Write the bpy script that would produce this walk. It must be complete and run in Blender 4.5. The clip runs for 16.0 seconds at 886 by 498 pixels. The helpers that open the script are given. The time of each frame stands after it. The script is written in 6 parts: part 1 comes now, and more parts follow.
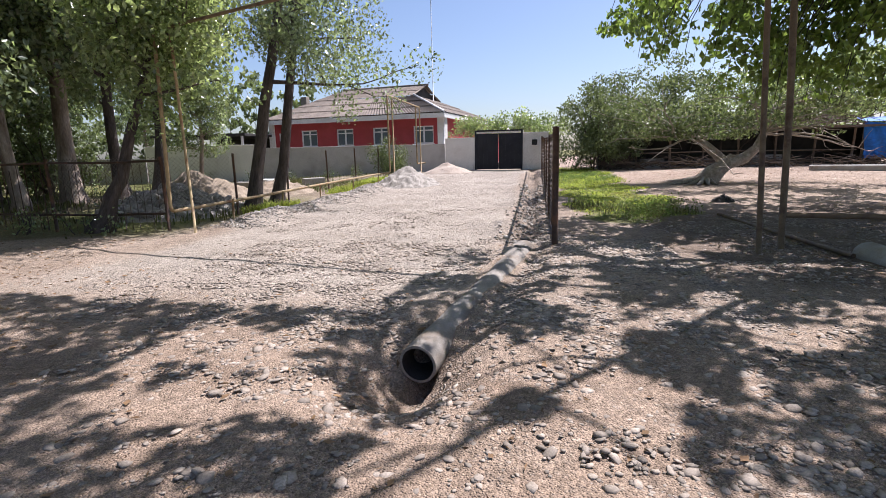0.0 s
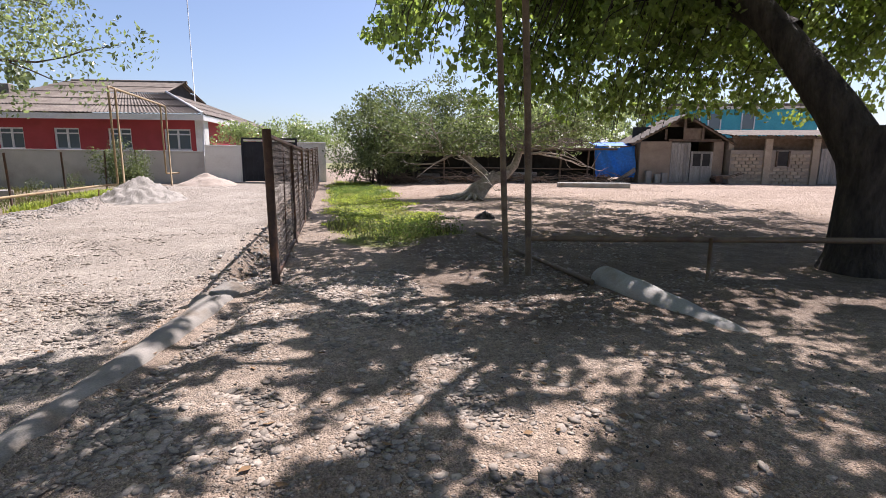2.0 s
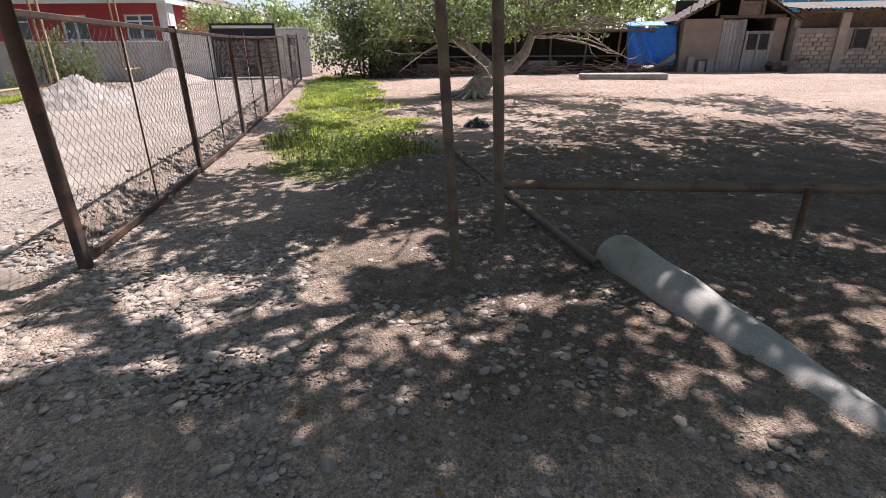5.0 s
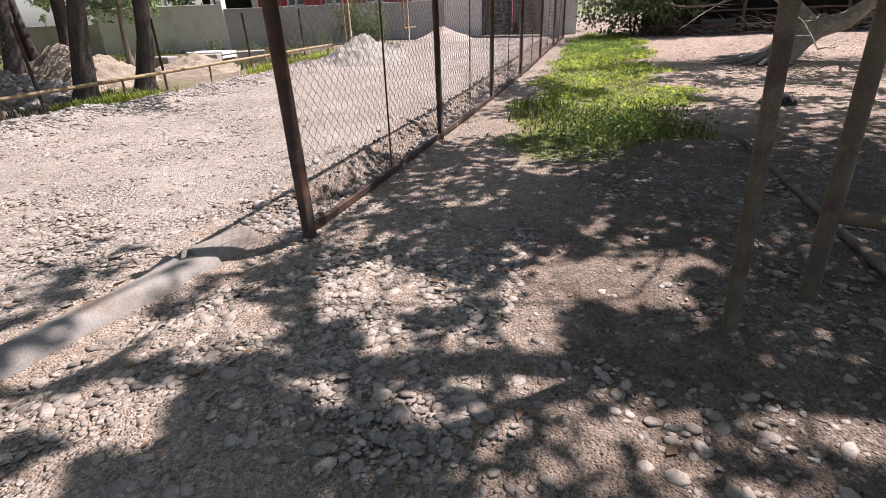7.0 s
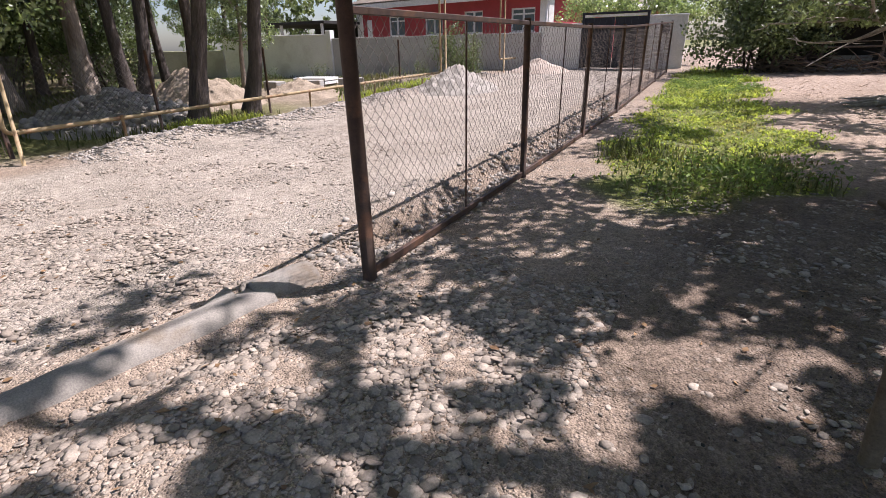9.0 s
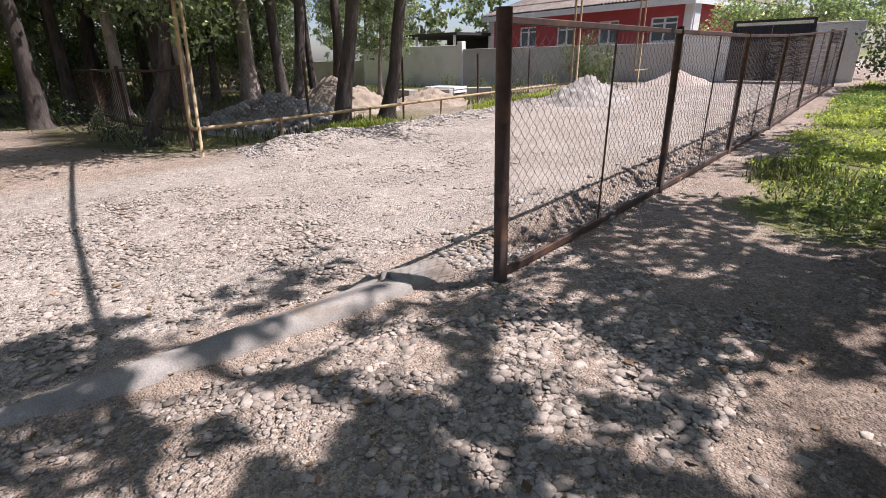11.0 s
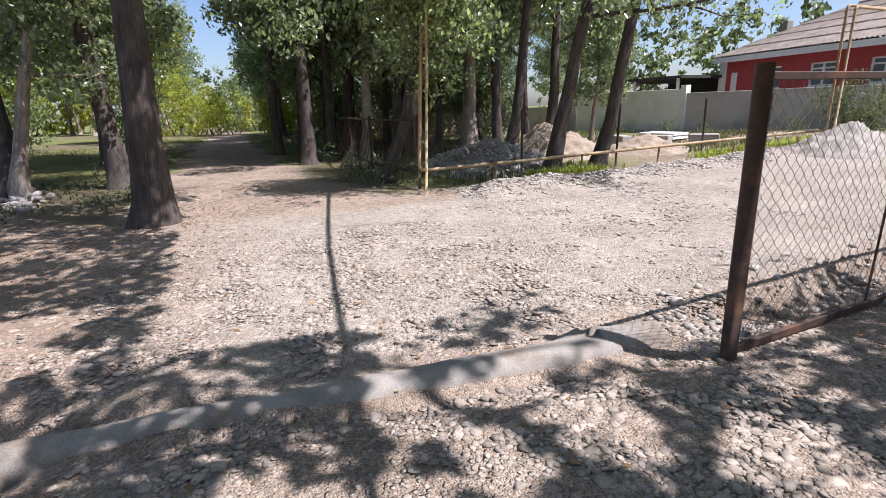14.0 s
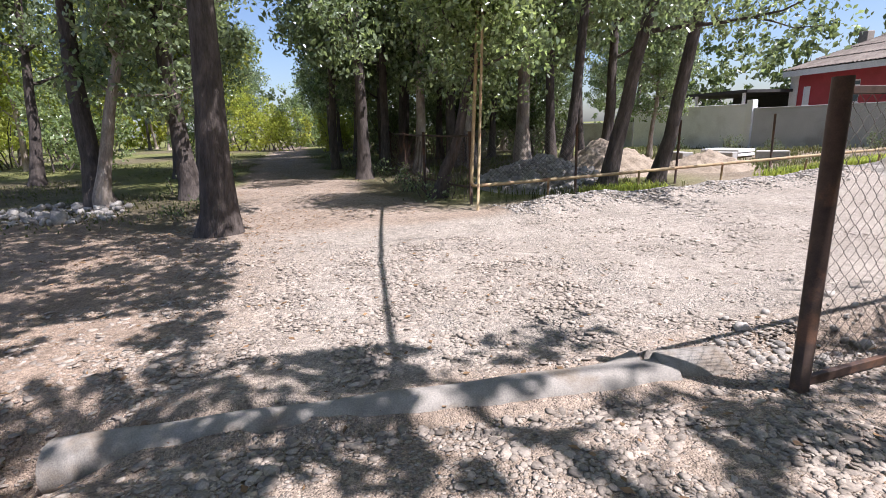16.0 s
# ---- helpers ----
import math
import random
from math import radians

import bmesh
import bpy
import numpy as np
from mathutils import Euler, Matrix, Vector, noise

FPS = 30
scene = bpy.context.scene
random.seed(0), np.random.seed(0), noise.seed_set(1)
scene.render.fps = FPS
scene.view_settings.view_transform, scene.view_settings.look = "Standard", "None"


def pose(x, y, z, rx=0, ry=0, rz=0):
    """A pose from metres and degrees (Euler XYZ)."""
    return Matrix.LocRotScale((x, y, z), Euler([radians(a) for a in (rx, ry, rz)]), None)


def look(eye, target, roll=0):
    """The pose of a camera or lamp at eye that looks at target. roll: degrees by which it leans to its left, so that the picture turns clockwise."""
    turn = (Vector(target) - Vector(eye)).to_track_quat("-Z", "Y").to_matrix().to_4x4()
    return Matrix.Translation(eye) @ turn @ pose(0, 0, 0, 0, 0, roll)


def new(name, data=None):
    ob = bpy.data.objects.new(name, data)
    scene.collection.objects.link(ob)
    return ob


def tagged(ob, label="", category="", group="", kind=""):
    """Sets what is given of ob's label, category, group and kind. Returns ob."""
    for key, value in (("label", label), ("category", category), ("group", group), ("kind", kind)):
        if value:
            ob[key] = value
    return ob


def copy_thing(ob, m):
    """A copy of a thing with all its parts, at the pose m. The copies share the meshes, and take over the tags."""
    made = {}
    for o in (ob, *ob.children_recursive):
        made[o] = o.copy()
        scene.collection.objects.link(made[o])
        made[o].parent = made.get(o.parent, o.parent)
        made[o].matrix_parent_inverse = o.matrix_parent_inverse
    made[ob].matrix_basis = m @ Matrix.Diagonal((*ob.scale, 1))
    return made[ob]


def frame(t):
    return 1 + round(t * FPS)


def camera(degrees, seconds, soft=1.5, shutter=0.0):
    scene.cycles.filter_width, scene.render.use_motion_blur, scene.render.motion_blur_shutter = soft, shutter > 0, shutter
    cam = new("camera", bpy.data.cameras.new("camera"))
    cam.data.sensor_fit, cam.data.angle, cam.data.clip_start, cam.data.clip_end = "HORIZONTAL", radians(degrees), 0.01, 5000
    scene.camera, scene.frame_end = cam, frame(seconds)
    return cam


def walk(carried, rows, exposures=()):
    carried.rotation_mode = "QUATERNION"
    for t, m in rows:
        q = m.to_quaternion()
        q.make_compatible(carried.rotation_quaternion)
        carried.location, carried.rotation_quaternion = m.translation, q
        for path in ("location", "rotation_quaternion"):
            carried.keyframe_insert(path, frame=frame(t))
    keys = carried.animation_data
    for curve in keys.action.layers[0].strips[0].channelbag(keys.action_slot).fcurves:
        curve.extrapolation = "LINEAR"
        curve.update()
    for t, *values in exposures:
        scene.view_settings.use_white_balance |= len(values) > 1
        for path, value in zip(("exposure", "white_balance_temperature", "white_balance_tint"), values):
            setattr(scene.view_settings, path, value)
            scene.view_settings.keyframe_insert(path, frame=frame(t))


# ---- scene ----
cam = camera(84.1, 16.0, 0.4)
PATH = [
    (0, (-0.039, 0.538, 1.457), (-0.406, 2.466, 1.071), -1.3),
    (0.5, (0.263, 0.911, 1.436), (0.291, 2.873, 1.052), 0.1),
    (1, (0.484, 1.416, 1.448), (0.695, 3.376, 1.111), 0.9),
    (1.5, (0.744, 1.863, 1.441), (1.072, 3.809, 1.123), 0.5),
    (2, (0.971, 2.317, 1.435), (1.398, 4.24, 1.091), 0.4),
    (2.5, (1.218, 2.723, 1.411), (1.764, 4.611, 1.043), 0.2),
    (3, (1.489, 3.079, 1.441), (2.08, 4.943, 1.021), -0.1),
    (3.2, (1.542, 3.204, 1.395), (2.148, 5.056, 0.946), 0.2),
    (5.3, (2.398, 4.722, 1.497), (2.568, 6.555, 0.717), -1.3),
    (5.5, (2.428, 4.835, 1.502), (2.468, 6.67, 0.708), -1.7),
    (6, (2.47, 5.087, 1.54), (2.148, 6.875, 0.703), -1.7),
    (6.5, (2.416, 5.291, 1.5), (1.999, 7.053, 0.652), -1.7),
    (7, (2.291, 5.433, 1.489), (1.71, 7.137, 0.618), -2.1),
    (7.5, (2.291, 5.657, 1.446), (1.546, 7.313, 0.607), -2.4),
    (8, (2.303, 5.798, 1.476), (1.449, 7.415, 0.666), -2.1),
    (10.3, (2.174, 5.766, 1.551), (1.236, 7.38, 0.833), -0.4),
    (10.5, (2.175, 5.711, 1.543), (1.146, 7.268, 0.823), -0.8),
    (11, (2.158, 5.623, 1.523), (0.9, 6.999, 0.798), -1.2),
    (11.5, (2.123, 5.585, 1.553), (0.707, 6.797, 0.828), -1.9),
    (12, (2.112, 5.556, 1.57), (0.587, 6.636, 0.859), -2.1),
    (12.5, (2.111, 5.538, 1.582), (0.528, 6.548, 0.893), -2.2),
    (13, (2.116, 5.513, 1.595), (0.509, 6.501, 0.932), -1.9),
    (13.5, (2.106, 5.482, 1.614), (0.432, 6.396, 1.01), -1.7),
    (14, (2.103, 5.464, 1.619), (0.354, 6.262, 1.068), -2.0),
    (14.5, (2.095, 5.438, 1.618), (0.305, 6.152, 1.086), -2.2),
    (15, (2.094, 5.441, 1.615), (0.283, 6.111, 1.097), -2.3),
    (15.5, (2.102, 5.446, 1.624), (0.274, 6.082, 1.123), -2.3),
    (16, (2.107, 5.449, 1.623), (0.268, 6.068, 1.138), -2.1),
]
walk(cam, [(t, look(eye, target, roll)) for t, eye, target, roll in PATH], [(0, 0.82, 5900, 20), (3.2, 0.88, 6150, 22), (5.5, 0.98, 6100, 23), (7, 0.88, 6100, 23), (11, 0.8, 5950, 22), (16, 1.0, 5800, 19)])

# ---------- light ----------
SUN_X, SUN_Y = 0.43, 0.45
world = bpy.data.worlds.new("world")
scene.world = world
world.use_nodes = True
wn = world.node_tree.nodes
sky = wn.new("ShaderNodeTexSky")
sky.sky_type = "NISHITA"
sky.sun_disc = False
sky.sun_elevation = math.atan(1 / math.hypot(SUN_X, SUN_Y))
sky.sun_rotation = math.atan2(SUN_X, SUN_Y)
sky.air_density, sky.dust_density, sky.ozone_density = 1.0, 1.3, 1.5
world.node_tree.links.new(sky.outputs[0], wn["Background"].inputs[0])
wn["Background"].inputs[1].default_value = 0.079
sun = new("sun", bpy.data.lights.new("sun", "SUN"))
sun.data.energy, sun.data.angle, sun.data.color = 5.0, radians(0.53), (1.0, 0.955, 0.885)
sun.matrix_world = look((SUN_X * 40, SUN_Y * 40, 40), (0, 0, 0))


# ---------- materials ----------
def mat(name, a, b, scale=6.0, rough=0.85, bump=0.3, metal=0.0, fine=60.0, dist=0.01, c=None, cscale=1.5, island=0.0, rnd=0.0, translucent=0.0, spec=0.3, stretch=(1, 1, 1)):
    """A procedural material: two colours mixed by coarse noise, a third in patches, fine grain and relief."""
    m = bpy.data.materials.new(name)
    m.use_nodes = True
    t = m.node_tree
    n, l = t.nodes, t.links
    p = n["Principled BSDF"]
    tc = n.new("ShaderNodeTexCoord")
    mp = n.new("ShaderNodeMapping")
    mp.inputs["Scale"].default_value = stretch
    l.new(tc.outputs["Object"], mp.inputs[0])

    def nz(s, detail=6.0):
        q = n.new("ShaderNodeTexNoise")
        q.inputs["Scale"].default_value, q.inputs["Detail"].default_value = s, detail
        q.inputs["Roughness"].default_value = 0.62
        l.new(mp.outputs[0], q.inputs["Vector"])
        return q

    def mix(fac, x, y, mode="MIX"):
        q = n.new("ShaderNodeMix")
        q.data_type, q.blend_type = "RGBA", mode
        for sock, v in ((q.inputs[0], fac), (q.inputs[6], x), (q.inputs[7], y)):
            if isinstance(v, (int, float)):
                sock.default_value = v
            elif isinstance(v, tuple):
                sock.default_value = (*v, 1)
            else:
                l.new(v, sock)
        return q.outputs[2]

    def ramp(v, lo, hi):
        q = n.new("ShaderNodeMapRange")
        q.inputs[1].default_value, q.inputs[2].default_value = lo, hi
        l.new(v, q.inputs[0])
        return q.outputs[0]

    coarse, grain = nz(scale), nz(fine, 4.0)
    col = mix(ramp(coarse.outputs[0], 0.33, 0.67), a, b)
    if c:
        col = mix(ramp(nz(cscale).outputs[0], 0.52, 0.66), col, c)
    g = ramp(grain.outputs[0], 0.3, 0.7)
    gm = n.new("ShaderNodeMapRange")
    gm.inputs[3].default_value, gm.inputs[4].default_value = 0.72, 1.22
    l.new(g, gm.inputs[0])
    col = mix(1.0, col, gm.outputs[0], "MULTIPLY")
    if island or rnd:
        src = n.new("ShaderNodeNewGeometry").outputs["Random Per Island"] if island else n.new("ShaderNodeObjectInfo").outputs["Random"]
        amt = island or rnd
        im = n.new("ShaderNodeMapRange")
        im.inputs[3].default_value, im.inputs[4].default_value = 1 - amt, 1 + amt
        l.new(src, im.inputs[0])
        col = mix(1.0, col, im.outputs[0], "MULTIPLY")
    l.new(col, p.inputs["Base Color"])
    p.inputs["Roughness"].default_value, p.inputs["Metallic"].default_value = rough, metal
    p.inputs["Specular IOR Level"].default_value = spec
    if bump:
        add = n.new("ShaderNodeMath")
        add.operation = "ADD"
        l.new(coarse.outputs[0], add.inputs[0])
        l.new(grain.outputs[0], add.inputs[1])
        b_ = n.new("ShaderNodeBump")
        b_.inputs["Strength"].default_value, b_.inputs["Distance"].default_value = bump, dist
        l.new(add.outputs[0], b_.inputs["Height"])
        l.new(b_.outputs[0], p.inputs["Normal"])
    if translucent:
        tr = n.new("ShaderNodeBsdfTranslucent")
        tint = mix(1.0, col, (1.0, 1.0, 0.62), "MULTIPLY")
        hs = n.new("ShaderNodeHueSaturation")
        hs.inputs["Value"].default_value, hs.inputs["Saturation"].default_value = 2.2, 1.0
        l.new(tint, hs.inputs["Color"])
        l.new(hs.outputs[0], tr.inputs[0])
        ms = n.new("ShaderNodeMixShader")
        ms.inputs[0].default_value = translucent
        l.new(p.outputs[0], ms.inputs[1])
        l.new(tr.outputs[0], ms.inputs[2])
        l.new(ms.outputs[0], n["Material Output"].inputs[0])
    return m


M_PEBBLE = mat("river_pebble", (0.255, 0.208, 0.163), (0.38, 0.318, 0.256), 9, 0.85, 0.2, fine=90, island=0.36)
M_RUBBLE = mat("rubble_stone", (0.27, 0.24, 0.205), (0.41, 0.37, 0.32), 7, 0.9, 0.3, fine=60, island=0.3)
M_CONC = mat("old_concrete", (0.32, 0.30, 0.27), (0.43, 0.405, 0.365), 4, 0.9, 0.4, fine=120, dist=0.004, c=(0.30, 0.26, 0.21), cscale=2.2)
M_PIPE = mat("dirt_stained_concrete", (0.235, 0.21, 0.18), (0.34, 0.305, 0.26), 3.5, 0.93, 0.5, fine=110, dist=0.006, c=(0.22, 0.175, 0.13), cscale=2.6)
# near-black colour stands for the shade inside the pipes
M_DARK_IN = mat("shaded_pipe_inside", (0.035, 0.03, 0.026), (0.06, 0.05, 0.042), 6, 0.95)
M_BROWN = mat("brown_painted_steel", (0.045, 0.027, 0.021), (0.085, 0.053, 0.037), 8, 0.62, 0.2, fine=150, dist=0.002, c=(0.14, 0.07, 0.04), cscale=5)
M_WIRE = mat("galvanised_wire", (0.13, 0.105, 0.09), (0.21, 0.18, 0.155), 20, 0.6, 0.0, metal=0.4)
M_YELLOW = mat("worn_yellow_gas_pipe", (0.31, 0.225, 0.115), (0.40, 0.30, 0.165), 5, 0.6, 0.2, fine=90, dist=0.002, c=(0.24, 0.13, 0.07), cscale=4)
M_OLIVE = mat("weathered_pipe_paint", (0.135, 0.092, 0.055), (0.195, 0.138, 0.082), 5, 0.6, 0.2, fine=100, dist=0.002, c=(0.10, 0.06, 0.04), cscale=4)
M_BARK = mat("grey_brown_bark", (0.05, 0.04, 0.034), (0.125, 0.10, 0.085), 9, 0.95, 1.0, fine=45, dist=0.03, stretch=(1, 1, 0.22))
M_BARK_PALE = mat("pale_flaking_bark", (0.19, 0.14, 0.105), (0.42, 0.35, 0.285), 7, 0.95, 0.9, fine=40, dist=0.02, stretch=(1, 1, 0.25))
M_BARK_OLD = mat("furrowed_dark_bark", (0.032, 0.026, 0.022), (0.095, 0.076, 0.062), 7, 0.95, 1.0, fine=30, dist=0.05, stretch=(1, 1, 0.3))
M_ROOT = mat("bare_grey_trunk", (0.25, 0.21, 0.175), (0.50, 0.44, 0.37), 6, 0.9, 1.0, fine=30, dist=0.03)
M_LEAF = mat("mulberry_leaf", (0.105, 0.155, 0.042), (0.18, 0.23, 0.066), 0.8, 0.42, 0.0, fine=20, island=0.45, translucent=0.55, spec=0.7)
M_LEAF_F = mat("forest_leaf", (0.12, 0.158, 0.085), (0.215, 0.25, 0.145), 0.35, 0.25, 0.0, fine=20, island=0.5, translucent=0.42, spec=1.0)
# brighter, yellower leaf colour that stands for sunlit foliage
M_LEAF_Y = mat("sunlit_yellow_leaf", (0.20, 0.245, 0.045), (0.33, 0.32, 0.065), 0.3, 0.5, 0.0, fine=20, island=0.4, translucent=0.45)
M_LEAF_G = mat("vine_leaf", (0.13, 0.175, 0.08), (0.235, 0.275, 0.14), 0.6, 0.26, 0.0, fine=20, island=0.45, translucent=0.45, spec=1.0)
# dusty bush leaf; its dark tone also stands for shade inside the wood
M_LEAF_D = mat("dusty_shaded_leaf", (0.085, 0.115, 0.055), (0.155, 0.18, 0.09), 0.6, 0.42, 0.0, fine=20, island=0.4, translucent=0.3)
# weed leaves coloured darker than the grass, for canopy shade on its front
M_LEAFY_SHADED = mat("shaded_leafy_weed", (0.09, 0.15, 0.04), (0.19, 0.25, 0.07), 2.0, 0.6, 0.0, fine=30, c=(0.17, 0.14, 0.07), cscale=1.1, island=0.4, translucent=0.3)
M_GRASS = mat("lush_grass", (0.17, 0.22, 0.05), (0.36, 0.39, 0.085), 1.6, 0.6, 0.0, fine=30, c=(0.22, 0.20, 0.08), cscale=0.9, island=0.35, translucent=0.45)
M_WEED = mat("dry_weed", (0.13, 0.11, 0.05), (0.09, 0.12, 0.04), 1.0, 0.8, 0.0, fine=30, island=0.4, translucent=0.2)
M_LITTER = mat("fallen_leaf", (0.16, 0.09, 0.045), (0.26, 0.16, 0.08), 1.0, 0.85, 0.0, fine=30, island=0.4)
M_RED = mat("red_wall_paint", (0.36, 0.055, 0.06), (0.42, 0.075, 0.078), 1.2, 0.85, 0.15, fine=50, dist=0.004, c=(0.33, 0.06, 0.06), cscale=0.8)
M_WHITE = mat("white_plaster", (0.72, 0.70, 0.67), (0.80, 0.78, 0.75), 1.5, 0.9, 0.2, fine=40, dist=0.004, c=(0.62, 0.59, 0.55), cscale=0.9)
M_GREYW = mat("grey_rendered_wall", (0.42, 0.41, 0.40), (0.52, 0.51, 0.49), 0.9, 0.95, 0.3, fine=30, dist=0.006, c=(0.36, 0.34, 0.32), cscale=0.6)
M_ROOF = mat("asbestos_roof_sheet", (0.16, 0.13, 0.105), (0.25, 0.21, 0.17), 2.5, 0.95, 0.3, fine=25, dist=0.01, c=(0.14, 0.115, 0.09), cscale=1.6)
M_FRAME = mat("white_window_frame", (0.75, 0.75, 0.75), (0.8, 0.8, 0.8), 5, 0.5, 0.0)
M_GATE = mat("dark_blue_gate_paint", (0.016, 0.018, 0.026), (0.03, 0.032, 0.042), 2, 0.55, 0.1, fine=40, dist=0.003)
# near-black: painted shade for interiors and openings, and the colour of droppings
M_SHADE = mat("near_black_shade_droppings", (0.035, 0.032, 0.03), (0.06, 0.055, 0.05), 2, 0.9)
M_TARP = mat("blue_tarpaulin", (0.012, 0.14, 0.52), (0.02, 0.19, 0.62), 2, 0.45, 0.5, fine=9, dist=0.05, spec=0.5)
M_BLOCK = mat("limestone_block", (0.34, 0.27, 0.195), (0.43, 0.35, 0.26), 3, 0.95, 0.4, fine=25, dist=0.01, rnd=0.16)
M_MORTAR = mat("grey_mortar", (0.28, 0.235, 0.19), (0.36, 0.305, 0.245), 4, 0.95, 0.3, fine=40)
M_ADOBE = mat("mud_plaster", (0.26, 0.20, 0.15), (0.35, 0.28, 0.215), 2, 0.95, 0.4, fine=30, dist=0.01)
M_WOOD = mat("weathered_grey_wood", (0.26, 0.235, 0.205), (0.38, 0.35, 0.31), 5, 0.9, 0.5, fine=50, dist=0.004, rnd=0.2, stretch=(1, 1, 0.15))
M_OLDWOOD = mat("brown_old_wood", (0.12, 0.085, 0.06), (0.2, 0.15, 0.11), 6, 0.9, 0.5, fine=50, rnd=0.25)
M_TURQ = mat("turquoise_wall_paint", (0.07, 0.36, 0.45), (0.09, 0.42, 0.5), 1.5, 0.85, 0.1, fine=30)
M_SAND = mat("grey_sand_heap", (0.29, 0.26, 0.222), (0.40, 0.36, 0.31), 3, 0.97, 0.8, fine=40, dist=0.03)
M_SAND_P = mat("pinkish_sand_heap", (0.40, 0.32, 0.255), (0.48, 0.40, 0.325), 3, 0.97, 0.6, fine=40, dist=0.02)
M_EARTH = mat("brown_earth_heap", (0.25, 0.195, 0.14), (0.38, 0.305, 0.225), 3, 0.97, 0.9, fine=25, dist=0.04)
M_GLASS = bpy.data.materials.new("window_glass")
M_GLASS.use_nodes = True
_p = M_GLASS.node_tree.nodes["Principled BSDF"]
_p.inputs["Base Color"].default_value = (0.12, 0.15, 0.17, 1)
_p.inputs["Roughness"].default_value = 0.08
_p.inputs["Specular IOR Level"].default_value = 0.7


def ground_material():
    """Packed dirt and gravel: zones come from the plan (road, grass, yard), pebbles and grain from noise."""
    m = bpy.data.materials.new("dirt_and_gravel_ground")
    m.use_nodes = True
    t = m.node_tree
    n, l = t.nodes, t.links
    p = n["Principled BSDF"]
    tc = n.new("ShaderNodeTexCoord")

    def nz(s, detail=5.0, r=0.6):
        q = n.new("ShaderNodeTexNoise")
        q.inputs["Scale"].default_value, q.inputs["Detail"].default_value, q.inputs["Roughness"].default_value = s, detail, r
        l.new(tc.outputs["Object"], q.inputs["Vector"])
        return q.outputs[0]

    def vor(s):
        q = n.new("ShaderNodeTexVoronoi")
        q.inputs["Scale"].default_value = s
        l.new(tc.outputs["Object"], q.inputs["Vector"])
        return q

    def ramp(v, lo, hi, x=0.0, y=1.0):
        q = n.new("ShaderNodeMapRange")
        for i, w in enumerate((lo, hi, x, y)):
            q.inputs[i + 1].default_value = w
        l.new(v, q.inputs[0])
        return q.outputs[0]

    def mix(fac, x, y, mode="MIX"):
        q = n.new("ShaderNodeMix")
        q.data_type, q.blend_type = "RGBA", mode
        for sock, v in ((q.inputs[0], fac), (q.inputs[6], x), (q.inputs[7], y)):
            if isinstance(v, (int, float)):
                sock.default_value = v
            elif isinstance(v, tuple):
                sock.default_value = (*v, 1)
            else:
                l.new(v, sock)
        return q.outputs[2]

    def attr(name):
        q = n.new("ShaderNodeAttribute")
        q.attribute_name = name
        return q.outputs["Fac"]

    def op(kind, x, y):
        q = n.new("ShaderNodeMath")
        q.operation = kind
        for i, v in enumerate((x, y)):
            if isinstance(v, (int, float)):
                q.inputs[i].default_value = v
            else:
                l.new(v, q.inputs[i])
        return q.outputs[0]

    dirt = mix(ramp(nz(0.9), 0.35, 0.65), (0.285, 0.217, 0.16), (0.38, 0.298, 0.227))
    road = mix(ramp(nz(0.6), 0.35, 0.65), (0.33, 0.28, 0.225), (0.42, 0.36, 0.295))
    yard = mix(ramp(nz(0.5), 0.35, 0.65), (0.35, 0.262, 0.195), (0.44, 0.338, 0.258))
    soil = mix(ramp(nz(1.5), 0.35, 0.65), (0.12, 0.10, 0.06), (0.18, 0.15, 0.085))
    turf = mix(ramp(nz(2.5), 0.35, 0.65), (0.12, 0.145, 0.035), (0.20, 0.195, 0.06))
    c = mix(attr("road"), dirt, road)
    c = mix(attr("yard"), c, yard)
    c = mix(attr("wood"), c, soil)
    earth = mix(ramp(nz(1.7), 0.35, 0.65), (0.265, 0.185, 0.128), (0.37, 0.272, 0.196))
    c = mix(attr("earth"), c, earth)
    # dung-brown soil, its colour also darkened to deepen the mulberry's shade
    dung_shade = mix(ramp(nz(2.2), 0.35, 0.65), (0.125, 0.09, 0.066), (0.215, 0.16, 0.12))
    c = mix(attr("dung_shade"), c, dung_shade)
    c = mix(attr("grass"), c, turf)
    v1, v2 = vor(26), vor(70)
    stone = ramp(v1.outputs["Distance"], 0.25, 0.5, 1.0, 0.0)
    pick = op("MULTIPLY", op("MULTIPLY", stone, ramp(nz(1.3), 0.46, 0.62)), attr("stony"))
    sc = mix(ramp(v1.outputs["Color"], 0.2, 0.8), (0.30, 0.26, 0.215), (0.5, 0.44, 0.37))
    c = mix(op("MULTIPLY", pick, 0.8), c, sc)
    c = mix(1.0, c, ramp(v2.outputs["Color"], 0.0, 1.0, 0.6, 1.34), "MULTIPLY")
    c = mix(1.0, c, ramp(nz(9, 4.0, 0.7), 0.34, 0.66, 0.78, 1.2), "MULTIPLY")
    c = mix(1.0, c, ramp(nz(140, 3.0), 0.3, 0.7, 0.6, 1.36), "MULTIPLY")
    l.new(c, p.inputs["Base Color"])
    p.inputs["Roughness"].default_value = 0.95
    p.inputs["Specular IOR Level"].default_value = 0.15
    h = op("ADD", op("MULTIPLY", pick, 0.8), op("ADD", op("MULTIPLY", ramp(v2.outputs["Distance"], 0.0, 0.6, 1.0, 0.0), 0.35), op("MULTIPLY", nz(25), 0.8)))
    b = n.new("ShaderNodeBump")
    b.inputs["Strength"].default_value, b.inputs["Distance"].default_value = 1.0, 0.03
    l.new(h, b.inputs["Height"])
